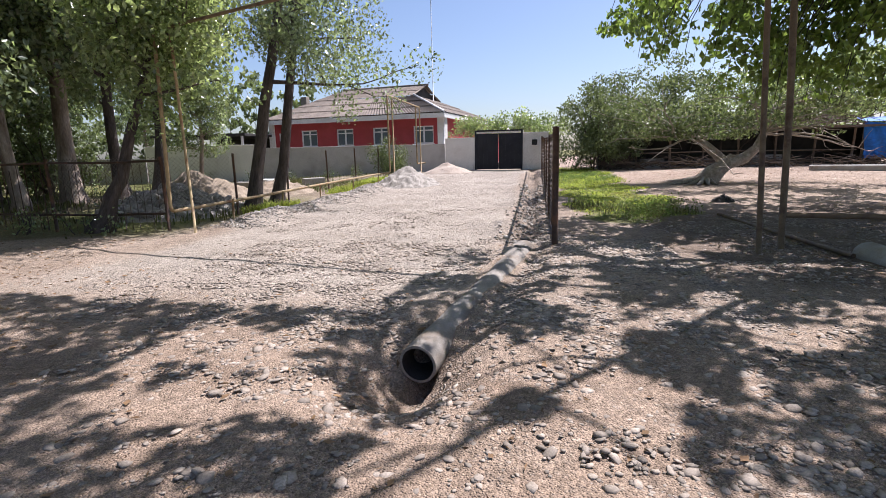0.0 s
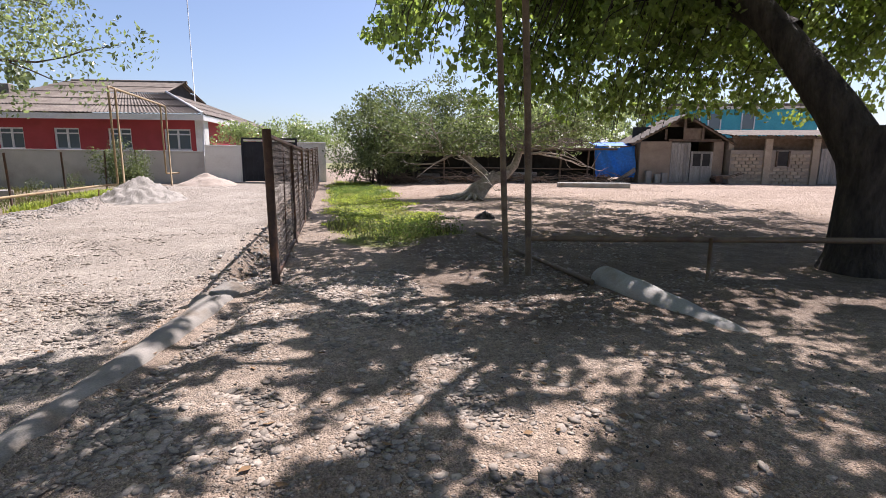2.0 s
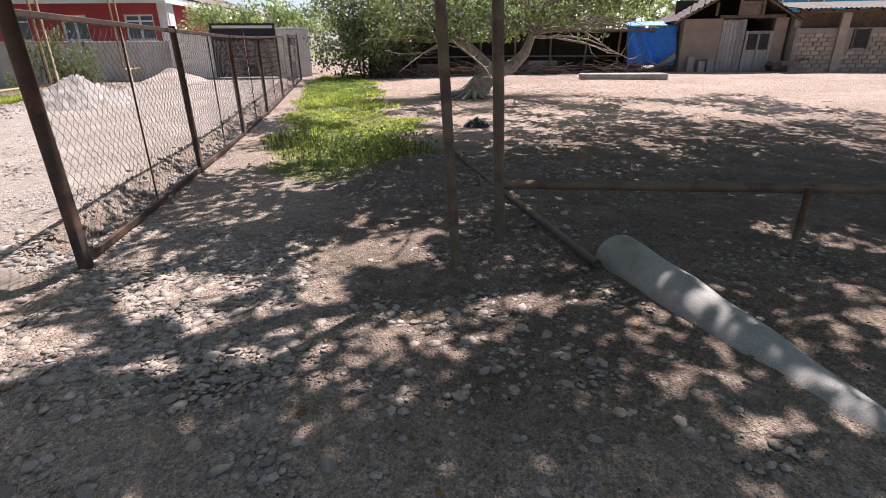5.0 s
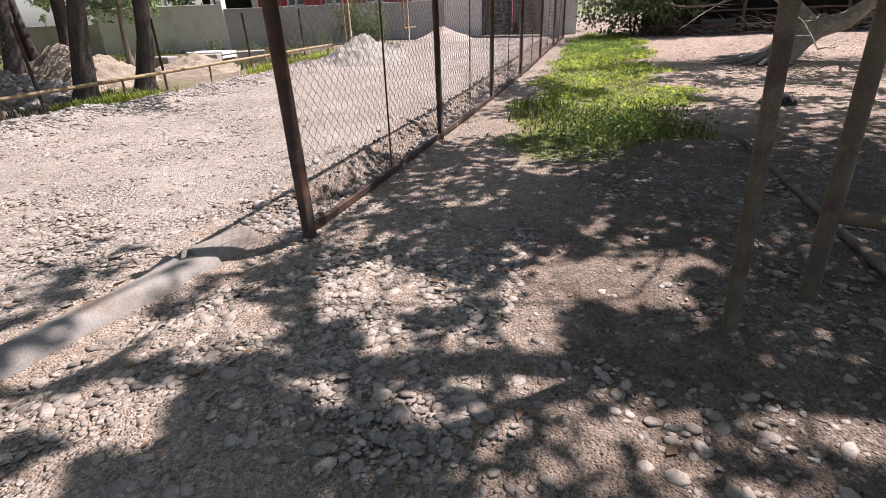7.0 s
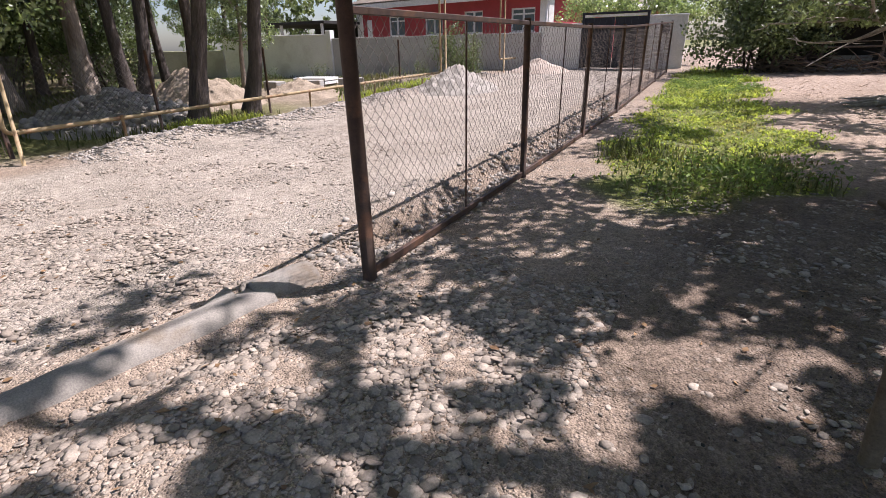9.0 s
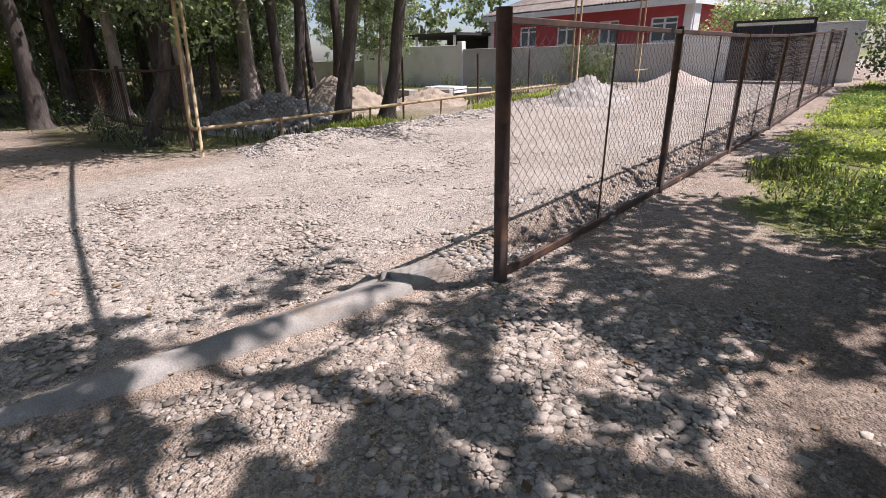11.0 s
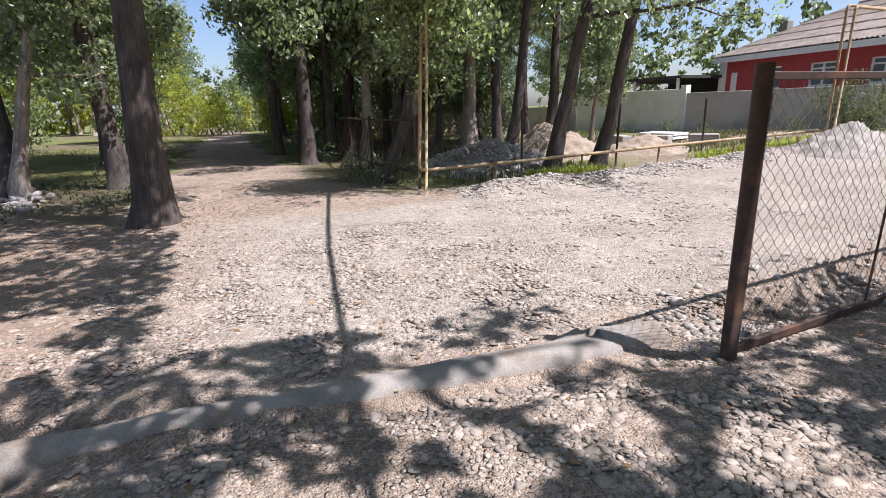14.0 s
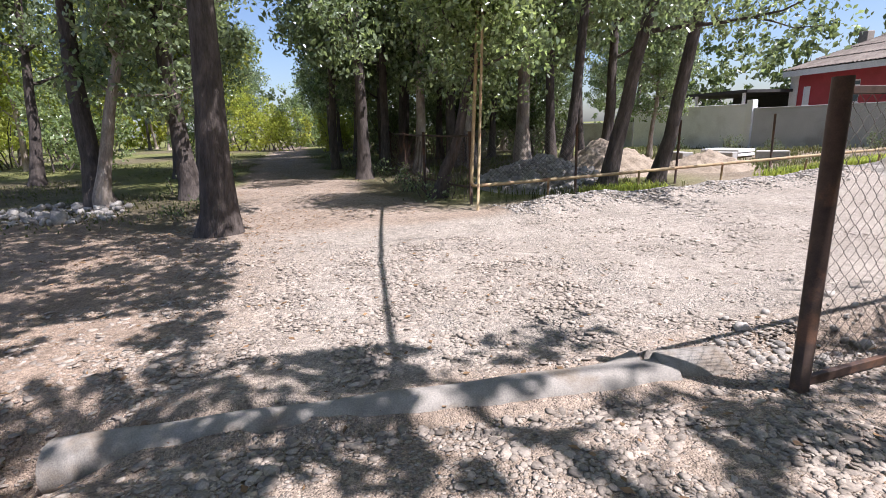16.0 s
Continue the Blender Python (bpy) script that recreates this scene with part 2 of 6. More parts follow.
    l.new(b.outputs[0], p.inputs["Normal"])
    return m


M_GROUND = ground_material()


# ---------- mesh helpers ----------
def mesh_of(name, verts, faces, material, smooth=False):
    me = bpy.data.meshes.new(name)
    me.from_pydata([tuple(map(float, v)) for v in verts] if not isinstance(verts, np.ndarray) else verts.tolist(), [], faces if isinstance(faces, list) else faces.tolist())
    me.materials.append(material)
    if smooth:
        me.shade_smooth()
    me.update()
    return me


def obj(name, data, parent=None, label=""):
    ob = new(name, data)
    if parent is not None:
        ob.parent = parent
    if label:
        tagged(ob, label)
    return ob


def part(name, bm, material, parent=None, label="", smooth=False, at=None):
    me = bpy.data.meshes.new(name)
    bm.to_mesh(me)
    bm.free()
    me.materials.append(material)
    if smooth:
        me.shade_smooth()
    ob = obj(name, me, parent, label)
    if at is not None:
        ob.matrix_basis = at
    return ob


def thing(name, label, category, group="", at=None, kind=""):
    return_ob = tagged(new(name), label, category, group, kind)
    if at is not None:
        return_ob.matrix_basis = at
    return return_ob


def box(bm, x0, x1, y0, y1, z0, z1, bevel=0.0):
    r = bmesh.ops.create_cube(bm, size=1.0, matrix=Matrix.Translation(((x0 + x1) / 2, (y0 + y1) / 2, (z0 + z1) / 2)) @ Matrix.Diagonal((abs(x1 - x0), abs(y1 - y0), abs(z1 - z0), 1)))
    if bevel:
        es = list({e for v in r["verts"] for e in v.link_edges})
        bmesh.ops.bevel(bm, geom=es, offset=bevel, segments=1, affect="EDGES")
    return bm


def boxed(*a, bevel=0.0):
    return box(bmesh.new(), *a, bevel=bevel)


def tube_arrays(path, radii, sides=10, cap=True, wobble=0.0, rng=None):
    """Vertices and faces of a round, tapering tube along a path."""
    path = [Vector(q) for q in path]
    verts, faces = [], []
    up = Vector((0.3, 0.9, 0.1))
    for i, q in enumerate(path):
        d = (path[min(i + 1, len(path) - 1)] - path[max(i - 1, 0)]).normalized()
        a = d.cross(up)
        if a.length < 0.05:
            a = d.cross(Vector((1, 0, 0)))
        a.normalize()
        b = d.cross(a)
        for k in range(sides):
            w = 2 * math.pi * k / sides
            r = radii[i] * (1 + (rng.uniform(-wobble, wobble) if rng and wobble else 0))
            verts.append(q + (a * math.cos(w) + b * math.sin(w)) * r)
    for i in range(len(path) - 1):
        for k in range(sides):
            k2 = (k + 1) % sides
            faces.append((i * sides + k, i * sides + k2, (i + 1) * sides + k2, (i + 1) * sides + k))
    if cap:
        faces.append(tuple(range(sides)))
        faces.append(tuple(range(len(verts) - 1, len(verts) - 1 - sides, -1)))
    return verts, faces


def tube(name, path, radius, material, parent=None, sides=10, label="", smooth=True):
    radii = radius if isinstance(radius, (list, tuple)) else [radius] * len(path)
    v, f = tube_arrays(path, radii, sides)
    me = mesh_of(name, v, f, material, smooth)
    return obj(name, me, parent, label)


def join_arrays(chunks):
    verts, faces, off = [], [], 0
    for v, f in chunks:
        verts.extend(v)
        faces.extend([tuple(i + off for i in q) for q in f])
        off += len(v)
    return verts, faces


def leaf_mesh(name, centres, size, material, rng, droop=0.4, ratio=0.55, jitter=0.4):
    """Many small folded leaves (two triangles pairs each) at the given centres."""
    n = len(centres)
    c = np.asarray(centres, float)
    d = rng.normal(size=(n, 3))
    d[:, 2] -= droop * 2
    d /= np.linalg.norm(d, axis=1)[:, None]
    u = np.cross(d, rng.normal(size=(n, 3)))
    u /= np.linalg.norm(u, axis=1)[:, None] + 1e-9
    w = np.cross(d, u)
    s = np.broadcast_to(size, (n,))[:, None] * (1 + jitter * rng.uniform(-1, 1, n))[:, None]
    tip, base = c + d * s * 0.5, c - d * s * 0.5
    mid = c + w * s * 0.10
    left, right = mid + u * s * ratio * 0.5, mid - u * s * ratio * 0.5
    verts = np.stack([base, left, tip, right], 1).reshape(-1, 3)
    i = np.arange(n)[:, None] * 4
    faces = np.concatenate([i + np.array([[0, 1, 2]]), i + np.array([[0, 2, 3]])], 1).reshape(-1, 3)
    me = bpy.data.meshes.new(name)
    me.vertices.add(len(verts))
    me.vertices.foreach_set("co", verts.astype(np.float32).ravel())
    me.loops.add(len(faces) * 3)
    me.loops.foreach_set("vertex_index", faces.astype(np.int32).ravel())
    me.polygons.add(len(faces))
    me.polygons.foreach_set("loop_start", np.arange(0, len(faces) * 3, 3, dtype=np.int32))
    me.materials.append(material)
    me.update(calc_edges=True)
    me.validate()
    return me


def clumps(rng, centres, radii, per, squash=0.7, hollow=0.35):
    """Leaf centres in round clumps about the given centres, denser to the outside."""
    out = []
    for c, r in zip(centres, radii):
        k = max(3, int(per * r * r))
        d = rng.normal(size=(k, 3))
        d /= np.linalg.norm(d, axis=1)[:, None]
        rad = r * (hollow + (1 - hollow) * rng.uniform(0, 1, k) ** 0.6)
        out.append(np.asarray(c) + d * rad[:, None] * np.array([1, 1, squash]))
    return np.concatenate(out)


def ss(v, a, b):
    k = np.clip((np.asarray(v, float) - a) / (b - a), 0, 1)
    return k * k * (3 - 2 * k)


# ---------- ground ----------
def base_z(x, y):
    """The smooth lie of the land."""
    x, y = np.asarray(x, float), np.asarray(y, float)
    return 0.5 * ss(y + 0.5 * np.maximum(x, 0), 13, 34) * (1 - 0.8 * ss(-x, 8, 15))


def G(x, y):
    return float(base_z(x, y))


PIPE_AXIS = [(-0.94, 4.08, -0.15), (-0.74, 5.1, -0.105), (-0.53, 6.2, -0.075), (-0.36, 7.2, -0.055), (-0.25, 7.82, -0.055)]


def surface_z(x, y):
    """The ground with its ditch, ruts, the pit before the pipe and the stony verge."""
    x, y = np.asarray(x, float), np.asarray(y, float)
    z = base_z(x, y)
    pit = np.exp(-(((x + 0.98) / 0.42) ** 2 + ((y - 3.85) / 0.55) ** 2))
    run = np.exp(-(((x + 0.95 - 0.25 * (4 - y)) / 0.5) ** 2)) * ss(-y, -4.3, -3.2) * 0.5
    z = z - 0.44 * pit - 0.10 * run
    side = np.interp(y, [4.2, 6.3, 8.15], [-0.90, -0.52, -0.20])
    z = z - 0.07 * np.exp(-(((x - side - 0.32) / 0.16) ** 2)) * ss(y, 4.0, 4.6) * ss(-y, -8.4, -7.8)
    z = z - 0.26 * np.exp(-(((x - side) / 0.09) ** 4)) * ss(y, 3.85, 4.1) * (1 - ss(y, 5.2, 5.5))
    ditch = ss(y, 8.2, 9.2) * (1 - ss(y, 27, 29))
    z = z - 0.17 * ditch * np.exp(-(((x + 0.18) / 0.2) ** 4)) + 0.03 * ditch * np.exp(-(((x + 0.62) / 0.18) ** 2))
    verge = np.exp(-(((x + 6.35 + 0.12 * np.sin(y * 1.7)) / 0.45) ** 2)) * ss(y, 9.2, 10.6) * (1 - ss(y, 24, 26))
    z = z + 0.17 * verge * (1 + 0.3 * np.sin(y * 3.1) * np.sin(y * 1.3 + 1))
    z = z + 0.02 * np.sin(x * 1.3 + 0.4 * np.sin(y)) * np.sin(y * 0.9 + 1.0) * (1 - ss(np.abs(x) + np.abs(y), 30, 60))
    return z


def spaced(knots):
    out = [knots[0][0]]
    for (a, s0), (b, s1) in zip(knots, knots[1:]):
        while out[-1] < b - 1e-6:
            k = (out[-1] - a) / (b - a)
            out.append(min(b, out[-1] + s0 + (s1 - s0) * k))
    return np.array(out)


def in_grass(x, y):
    w = 0.25 * np.sin(y * 2.1 + 1) + 0.15 * np.sin(y * 5.3)
    lo = np.interp(y, [10.6, 11.5, 18, 28], [1.7, 0.95, 0.75, 0.9]) + w * 0.6
    hi = np.interp(y, [10.6, 12, 14.5, 20, 28], [2.4, 3.1, 3.6, 3.1, 2.6]) + 1.4 * w
    return ss(x - lo, -0.15, 0.3) * ss(hi - x, -0.15, 0.3) * ss(y, 10.4, 11.0) * (1 - ss(y, 25, 29))


def on_path(x, y):
    c = np.interp(-x, [5, 14, 30, 60], [6.2, 6.0, 6.2, 8.0])
    w = np.interp(-x, [5, 10, 30, 60], [2.6, 1.9, 1.5, 1.6])
    return ss(w - np.abs(y - c) + 0.25 * np.sin(x * 1.3), -0.3, 0.4)


def build_ground():
    xs = spaced([(-900, 250), (-120, 12), (-30, 1.2), (-9, 0.16), (-3, 0.085), (5, 0.085), (9, 0.25), (30, 1.5), (140, 14), (900, 250)])
    ys = spaced([(-900, 250), (-60, 12), (-4, 0.5), (2.5, 0.1), (11, 0.1), (16, 0.2), (32, 0.7), (80, 6), (900, 250)])
    X, Y = np.meshgrid(xs, ys, indexing="ij")
    Z = surface_z(X, Y)
    near = (np.abs(X) < 10) & (Y > 1) & (Y < 26)
    for i, j in zip(*np.nonzero(near)):
        q = Vector((X[i, j], Y[i, j], 0))
        Z[i, j] += 0.018 * noise.noise(q * 2.3) + 0.009 * noise.noise(q * 8)
    nx, ny = X.shape
    idx = np.arange(nx * ny).reshape(nx, ny)
    faces = np.stack([idx[:-1, :-1], idx[1:, :-1], idx[1:, 1:], idx[:-1, 1:]], -1).reshape(-1, 4)
    me = mesh_of("ground", np.stack([X, Y, Z], -1).reshape(-1, 3), faces, M_GROUND, True)
    x, y = X.ravel(), Y.ravel()
    w = 0.5 * np.sin(x * 0.7 + y * 0.4) + 0.4 * np.sin(y * 1.1 - x * 0.3)
    road = np.maximum(ss(x + w * 0.3, -6.6, -5.9) * (1 - ss(x + w * 0.2, -0.9, -0.4)) * ss(y - x * 0.1 + w, 4.5, 7.0), 0)
    yard = ss(x + w * 0.4, 0.7, 2.4) * ss(y + w * 0.8, 10.5, 13.5)
    path = on_path(x, y)
    wood = ss(-x, 6.5, 8.2) * (1 - path) * (1 - 0.6 * ss(y, 14, 17) * (1 - ss(-x, 14, 18)))
    grass = np.maximum(in_grass(x, y), 0.75 * wood * ss(np.sin(x * 0.31 + 1) * np.sin(y * 0.37) + 0.3 * ss(-x, 12, 25), -0.2, 0.5))
    far = ss(np.abs(x) + np.abs(y), 60, 100)
    grass = np.maximum(grass, far * 0.8)
    # zone under the mulberry: trodden dung plus shade put into the ground colour
    dung_shade = 0.85 * ss(x + 0.35 * w + 0.12 * (y - 5), 1.7, 2.9) * ss(y + 0.5 * w, 4.9, 6.2) * (1 - ss(y + 0.8 * w, 12.0, 15.0)) * (1 - ss(x, 12, 15))
    earth = 0.75 * (1 - ss(y + 0.6 * w + 0.25 * np.maximum(-x - 2, 0), 3.4, 5.6)) * (1 - ss(x, 3.5, 6)) * ss(x, -12, -8)
    mosaic = ss(x, -6.2, -4.6) * (1 - ss(x, 1.6, 2.4)) * ss(y, 4.6, 5.6)
    stony = np.clip(0.72 + 0.4 * mosaic - 0.5 * yard - wood * 0.4 - 0.4 * dung_shade, 0.12, 1)
    for name, v in (("road", road), ("yard", yard * (1 - far)), ("wood", wood), ("grass", grass), ("stony", stony * (1 - 0.4 * earth)), ("dung_shade", dung_shade), ("earth", earth)):
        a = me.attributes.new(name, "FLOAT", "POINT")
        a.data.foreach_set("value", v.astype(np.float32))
    tagged(obj("ground", me), "dusty ground of packed dirt, gravel and leaf litter", "ground", kind="structure")


build_ground()


def stone_field(name, label, spots, sizes, material, rng, flat=0.45, sink=0.25):
    """One object of many small rounded stones lying on the ground."""
    p = (1 + 5 ** 0.5) / 2
    b = np.array([(-1, p, 0), (1, p, 0), (-1, -p, 0), (1, -p, 0), (0, -1, p), (0, 1, p), (0, -1, -p), (0, 1, -p), (p, 0, -1), (p, 0, 1), (-p, 0, -1), (-p, 0, 1)], float) / math.sqrt(1 + p * p)
    f = np.array([(0, 11, 5), (0, 5, 1), (0, 1, 7), (0, 7, 10), (0, 10, 11), (1, 5, 9), (5, 11, 4), (11, 10, 2), (10, 7, 6), (7, 1, 8), (3, 9, 4), (3, 4, 2), (3, 2, 6), (3, 6, 8), (3, 8, 9), (4, 9, 5), (2, 4, 11), (6, 2, 10), (8, 6, 7), (9, 8, 1)])
    n = len(spots)
    spots = np.asarray(spots, float)
    s = np.asarray(sizes, float)
    sc = np.stack([s, s * rng.uniform(0.55, 0.95, n), s * flat * rng.uniform(0.6, 1.3, n)], 1) * 0.5
    v = b[None] * (1 + 0.14 * rng.normal(size=(n, 12, 1))) * sc[:, None]
    tilt = rng.normal(0, 0.22, n)
    v2 = v.copy()
    v2[..., 2] = v[..., 2] * np.cos(tilt)[:, None] + v[..., 0] * np.sin(tilt)[:, None]
    a = rng.uniform(0, 6.283, n)
    ca, sa = np.cos(a)[:, None], np.sin(a)[:, None]
    w = np.stack([v2[..., 0] * ca - v2[..., 1] * sa, v2[..., 0] * sa + v2[..., 1] * ca, v2[..., 2]], -1)
    if spots.shape[1] == 2:
        z = surface_z(spots[:, 0], spots[:, 1])
    else:
        z = spots[:, 2]
    w[..., 0] += spots[:, :1]
    w[..., 1] += spots[:, 1:2]
    w[..., 2] += (z + sc[:, 2] * (1 - 2 * sink))[:, None]
    faces = (f[None] + (np.arange(n) * 12)[:, None, None]).reshape(-1, 3)
    me = mesh_of(name, w.reshape(-1, 3), faces, material, True)
    return tagged(obj(name, me), label, "stones", kind="stuff")


def patchy(rng, n, x0, x1, y0, y1, scale=0.7, thr=0.0):
    out = []
    while len(out) < n:
        x, y = rng.uniform(x0, x1), rng.uniform(y0, y1)
        if noise.noise(Vector((x * scale, y * scale, 3.1))) + 0.5 * noise.noise(Vector((x * scale * 3, y * scale * 3, 7.0))) > thr + rng.uniform(-0.25, 0.25):
            out.append((x, y))
    return np.array(out)


rng = np.random.default_rng(7)


def off_pipe(s):
    ax = np.interp(s[:, 1], [4.08, 5.1, 6.2, 7.2, 8.12], [-0.94, -0.74, -0.53, -0.36, -0.22])
    keep = ~((np.abs(s[:, 0] - ax) < 0.24) & (s[:, 1] > 3.9) & (s[:, 1] < 8.3))
    bx = np.interp(s[:, 1], [5.4, 7.8], [4.5, 4.2])
    keep &= ~((np.abs(s[:, 0] - bx) < 0.24) & (s[:, 1] > 5.3) & (s[:, 1] < 8.0))
    return s[keep]


s = patchy(rng, 8000, -1.0, 1.9, 4.6, 9.0, 0.6, -0.3)
s = off_pipe(s)
stone_field("cobbles", "flat palm-sized river stones set in the trodden dirt", s, np.clip(rng.lognormal(-3.22, 0.4, len(s)), 0.025, 0.12), M_PEBBLE, rng, 0.2, 0.5)
s = np.concatenate([patchy(rng, 9000, -0.6, 1.9, 4.8, 9.2, 0.6, -0.25), patchy(rng, 4500, -3.5, 0.2, 3.0, 8.2, 0.9, -0.2), patchy(rng, 5000, 0.2, 4.6, 2.2, 7.4, 1.6, -0.15), patchy(rng, 3200, -2.5, 3.0, 1.2, 4.4, 1.6, -0.35)])
s = off_pipe(s)
stone_field("pebbles", "flat grey-beige river pebbles trodden into the dirt", s, np.clip(rng.lognormal(-3.35, 0.5, len(s)), 0.015, 0.1), M_PEBBLE, rng, 0.22, 0.48)
s = np.stack([rng.normal(3.72, 0.28, 420), rng.uniform(7.9, 10.9, 420)], 1)
stone_field("pipe_stones", "pale washed stones strewn along the thin steel pipe", s, np.clip(rng.lognormal(-3.15, 0.4, len(s)), 0.02, 0.1), M_PEBBLE, rng, 0.35, 0.4)
s = np.concatenate([patchy(rng, 10000, -4.6, -0.8, 4.2, 8.4, 0.5, -0.15), patchy(rng, 2200, -6.0, -0.8, 8, 13, 0.5, 0.1), patchy(rng, 2500, 2.0, 7.0, 7.0, 12.0, 0.6, 0.1), patchy(rng, 500, -5, -0.7, 12, 20, 0.4, 0.0)])
s = off_pipe(s)
stone_field("gravel", "pale loose gravel scattered over the lane", s, np.clip(rng.lognormal(-3.3, 0.42, len(s)), 0.016, 0.1), M_PEBBLE, rng, 0.26, 0.46)
vy = rng.uniform(9.6, 25, 8500)
vx = -6.35 - 0.12 * np.sin(vy * 1.7) + rng.normal(0, 0.33, len(vy))
stone_field("verge_stones", "ridge of pale broken stones along the lane edge", np.stack([vx, vy], 1), np.clip(rng.lognormal(-3.15, 0.42, len(vy)), 0.03, 0.17), M_RUBBLE, rng, 0.45, 0.35)
dy_ = rng.uniform(8.4, 20, 900)
stone_field("ditch_stones", "broken stones and clods lying in the roadside ditch", np.stack([-0.18 + rng.normal(0, 0.2, len(dy_)), dy_], 1), np.clip(rng.lognormal(-2.7, 0.4, len(dy_)), 0.03, 0.17), M_RUBBLE, rng, 0.6, 0.3)
s = np.stack([rng.uniform(-12.5, -9.3, 260), rng.uniform(-1.5, 2.2, 260)], 1)
stone_field("stone_pile", "scatter of grey field stones under the trees", s, np.clip(rng.lognormal(-1.9, 0.4, len(s)), 0.06, 0.4), M_RUBBLE, rng, 0.7, 0.2)


# ---------- pipes on the ground ----------
def hollow_pipe(name, label, path, radius, wall, skin=None):
    skin = skin or M_PIPE
    root = thing(name, label, "pipe")
    pts = []
    for (a, b) in zip(path, path[1:]):
        for k in range(6):
            pts.append(Vector(a).lerp(Vector(b), k / 6))
    pts.append(Vector(path[-1]))
    v, f = tube_arrays(pts, [radius * (1 + 0.03 * math.sin(i * 1.3)) for i in range(len(pts))], 28, False)
    o = obj("shell", mesh_of("shell", v, f, skin, True), root)
    v, f = tube_arrays(pts, [radius - wall] * len(pts), 28, False)
    f = [tuple(reversed(q)) for q in f]
    obj("bore", mesh_of("bore", v, f, M_DARK_IN, True), root, "inner wall of the pipe, coloured near-black for shade")
    for end, nm in ((0, "rim"), (-1, "rim")):
        a, _ = tube_arrays(pts, [radius * (1 + 0.03 * math.sin(i * 1.3)) for i in range(len(pts))], 28, False)
        b, _ = tube_arrays(pts, [radius - wall] * len(pts), 28, False)
        st = 0 if end == 0 else len(a) - 28
        vv = a[st:st + 28] + b[st:st + 28]
        ff = [(k, (k + 1) % 28, 28 + (k + 1) % 28, 28 + k) for k in range(28)]
        obj(nm, mesh_of(nm, vv, ff, skin), root)
    return root


dp = hollow_pipe("drain_pipe", "weathered grey concrete drain pipe half sunk in gravel", [(a_, b_, c_ - 0.04) for a_, b_, c_ in PIPE_AXIS], 0.158, 0.022)
# added dark disc across the bore, so that the mouth looks black
v, f = tube_arrays([(-0.67, 5.5, -0.143), (-0.65, 5.6, -0.14)], [0.13, 0.13], 20, True)
obj("silt", mesh_of("silt", v, f, M_DARK_IN), dp, "added dark disc that blacks out the pipe bore")
hollow_pipe("drain_pipe", "short grey concrete pipe butting the fence corner, mostly buried", [(-0.45, 7.3, -0.24), (-0.36, 7.66, -0.1), (-0.2, 8.2, -0.1)], 0.185, 0.024)
# lighter concrete than the drain pipe's, standing for dappled sun on it
hollow_pipe("buried_pipe", "pale concrete pipe, lightened for sun dapples, sinking into the shaded dirt", [(4.2, 7.68, 0.035), (4.3, 7.05, -0.02), (4.39, 6.4, -0.09), (4.48, 5.7, -0.18)], 0.17, 0.03, M_CONC)
hp = thing("pipe_plug", "rounded concrete plug closing the buried pipe", "plug")
bm = bmesh.new()
bmesh.ops.create_uvsphere(bm, u_segments=20, v_segments=10, radius=0.168, matrix=Matrix.Translation((4.2, 7.67, 0.03)) @ Matrix.Diagonal((1, 0.55, 1, 1)))
part("plug_body", bm, M_CONC, hp, smooth=True)
t_ = tube("thin_steel_pipe", [(3.98, 7.55, 0.035), (3.93, 8.8, 0.03), (3.86, 10.2, 0.03), (3.78, 11.8, 0.04)], 0.032, M_OLIVE)
tagged(t_, "thin rusty steel pipe lying on the dirt", "pipe")


# ---------- gas line ----------
def bent(points, r=0.16, n=5):
    """A pipe run with rounded elbows."""
    out = [Vector(points[0])]
    for a, b, c in zip(points, points[1:], points[2:]):
        a, b, c = Vector(a), Vector(b), Vector(c)
        p0, p1 = b + (a - b).normalized() * r, b + (c - b).normalized() * r
        for k in range(n + 1):
            w = k / n
            out.append(p0.lerp(b, w).lerp(b.lerp(p1, w), w))
    out.append(Vector(points[-1]))
    return out


POLE_A, POLE_B, POLE_2, POLE_3 = (3.0, 7.85), (3.4, 8.3), (-7.1, 9.46), (-7.3, 9.53)
g1 = thing("gas_pipe_line", "worn olive-brown gas pipe rising, crossing overhead and bending low", "gas pipe")
tube("low_rail", bent([(13.5, 5.2, 0.55), (8.0, 6.75, 0.55), (POLE_B[0] + 0.04, POLE_B[1], 0.47)], 0.12), 0.038, M_OLIVE, g1)
tube("riser", bent([(POLE_B[0] + 0.06, POLE_B[1] - 0.02, -0.1), (POLE_B[0] - 0.02, POLE_B[1], 2.0), (POLE_B[0] - 0.18, POLE_B[1], 4.66), (POLE_A[0] - 0.2, POLE_A[1], 4.64)], 0.1), 0.044, M_OLIVE, g1)
tube("crossing", bent([(POLE_A[0] - 0.1, POLE_A[1] + 0.02, 4.64), (-2.0, 8.53, 4.275), (POLE_3[0] - 0.08, POLE_3[1], 3.9), (POLE_3[0] - 0.08, POLE_3[1], 3.7)], 0.12), 0.032, M_OLIVE, g1)
for px, py in ((5.5, 7.45), (8.9, 6.5), (12.2, 5.57)):
    st = tube("pipe_support", [(px, py, -0.05), (px, py, 0.55)], 0.024, M_OLIVE, g1, 8)
pa = tube("pipe_pole", [(POLE_A[0], POLE_A[1], -0.1), (POLE_A[0] - 0.12, POLE_A[1], 2.0), (POLE_A[0] - 0.28, POLE_A[1], 4.66)], 0.036, M_OLIVE, g1, 12)
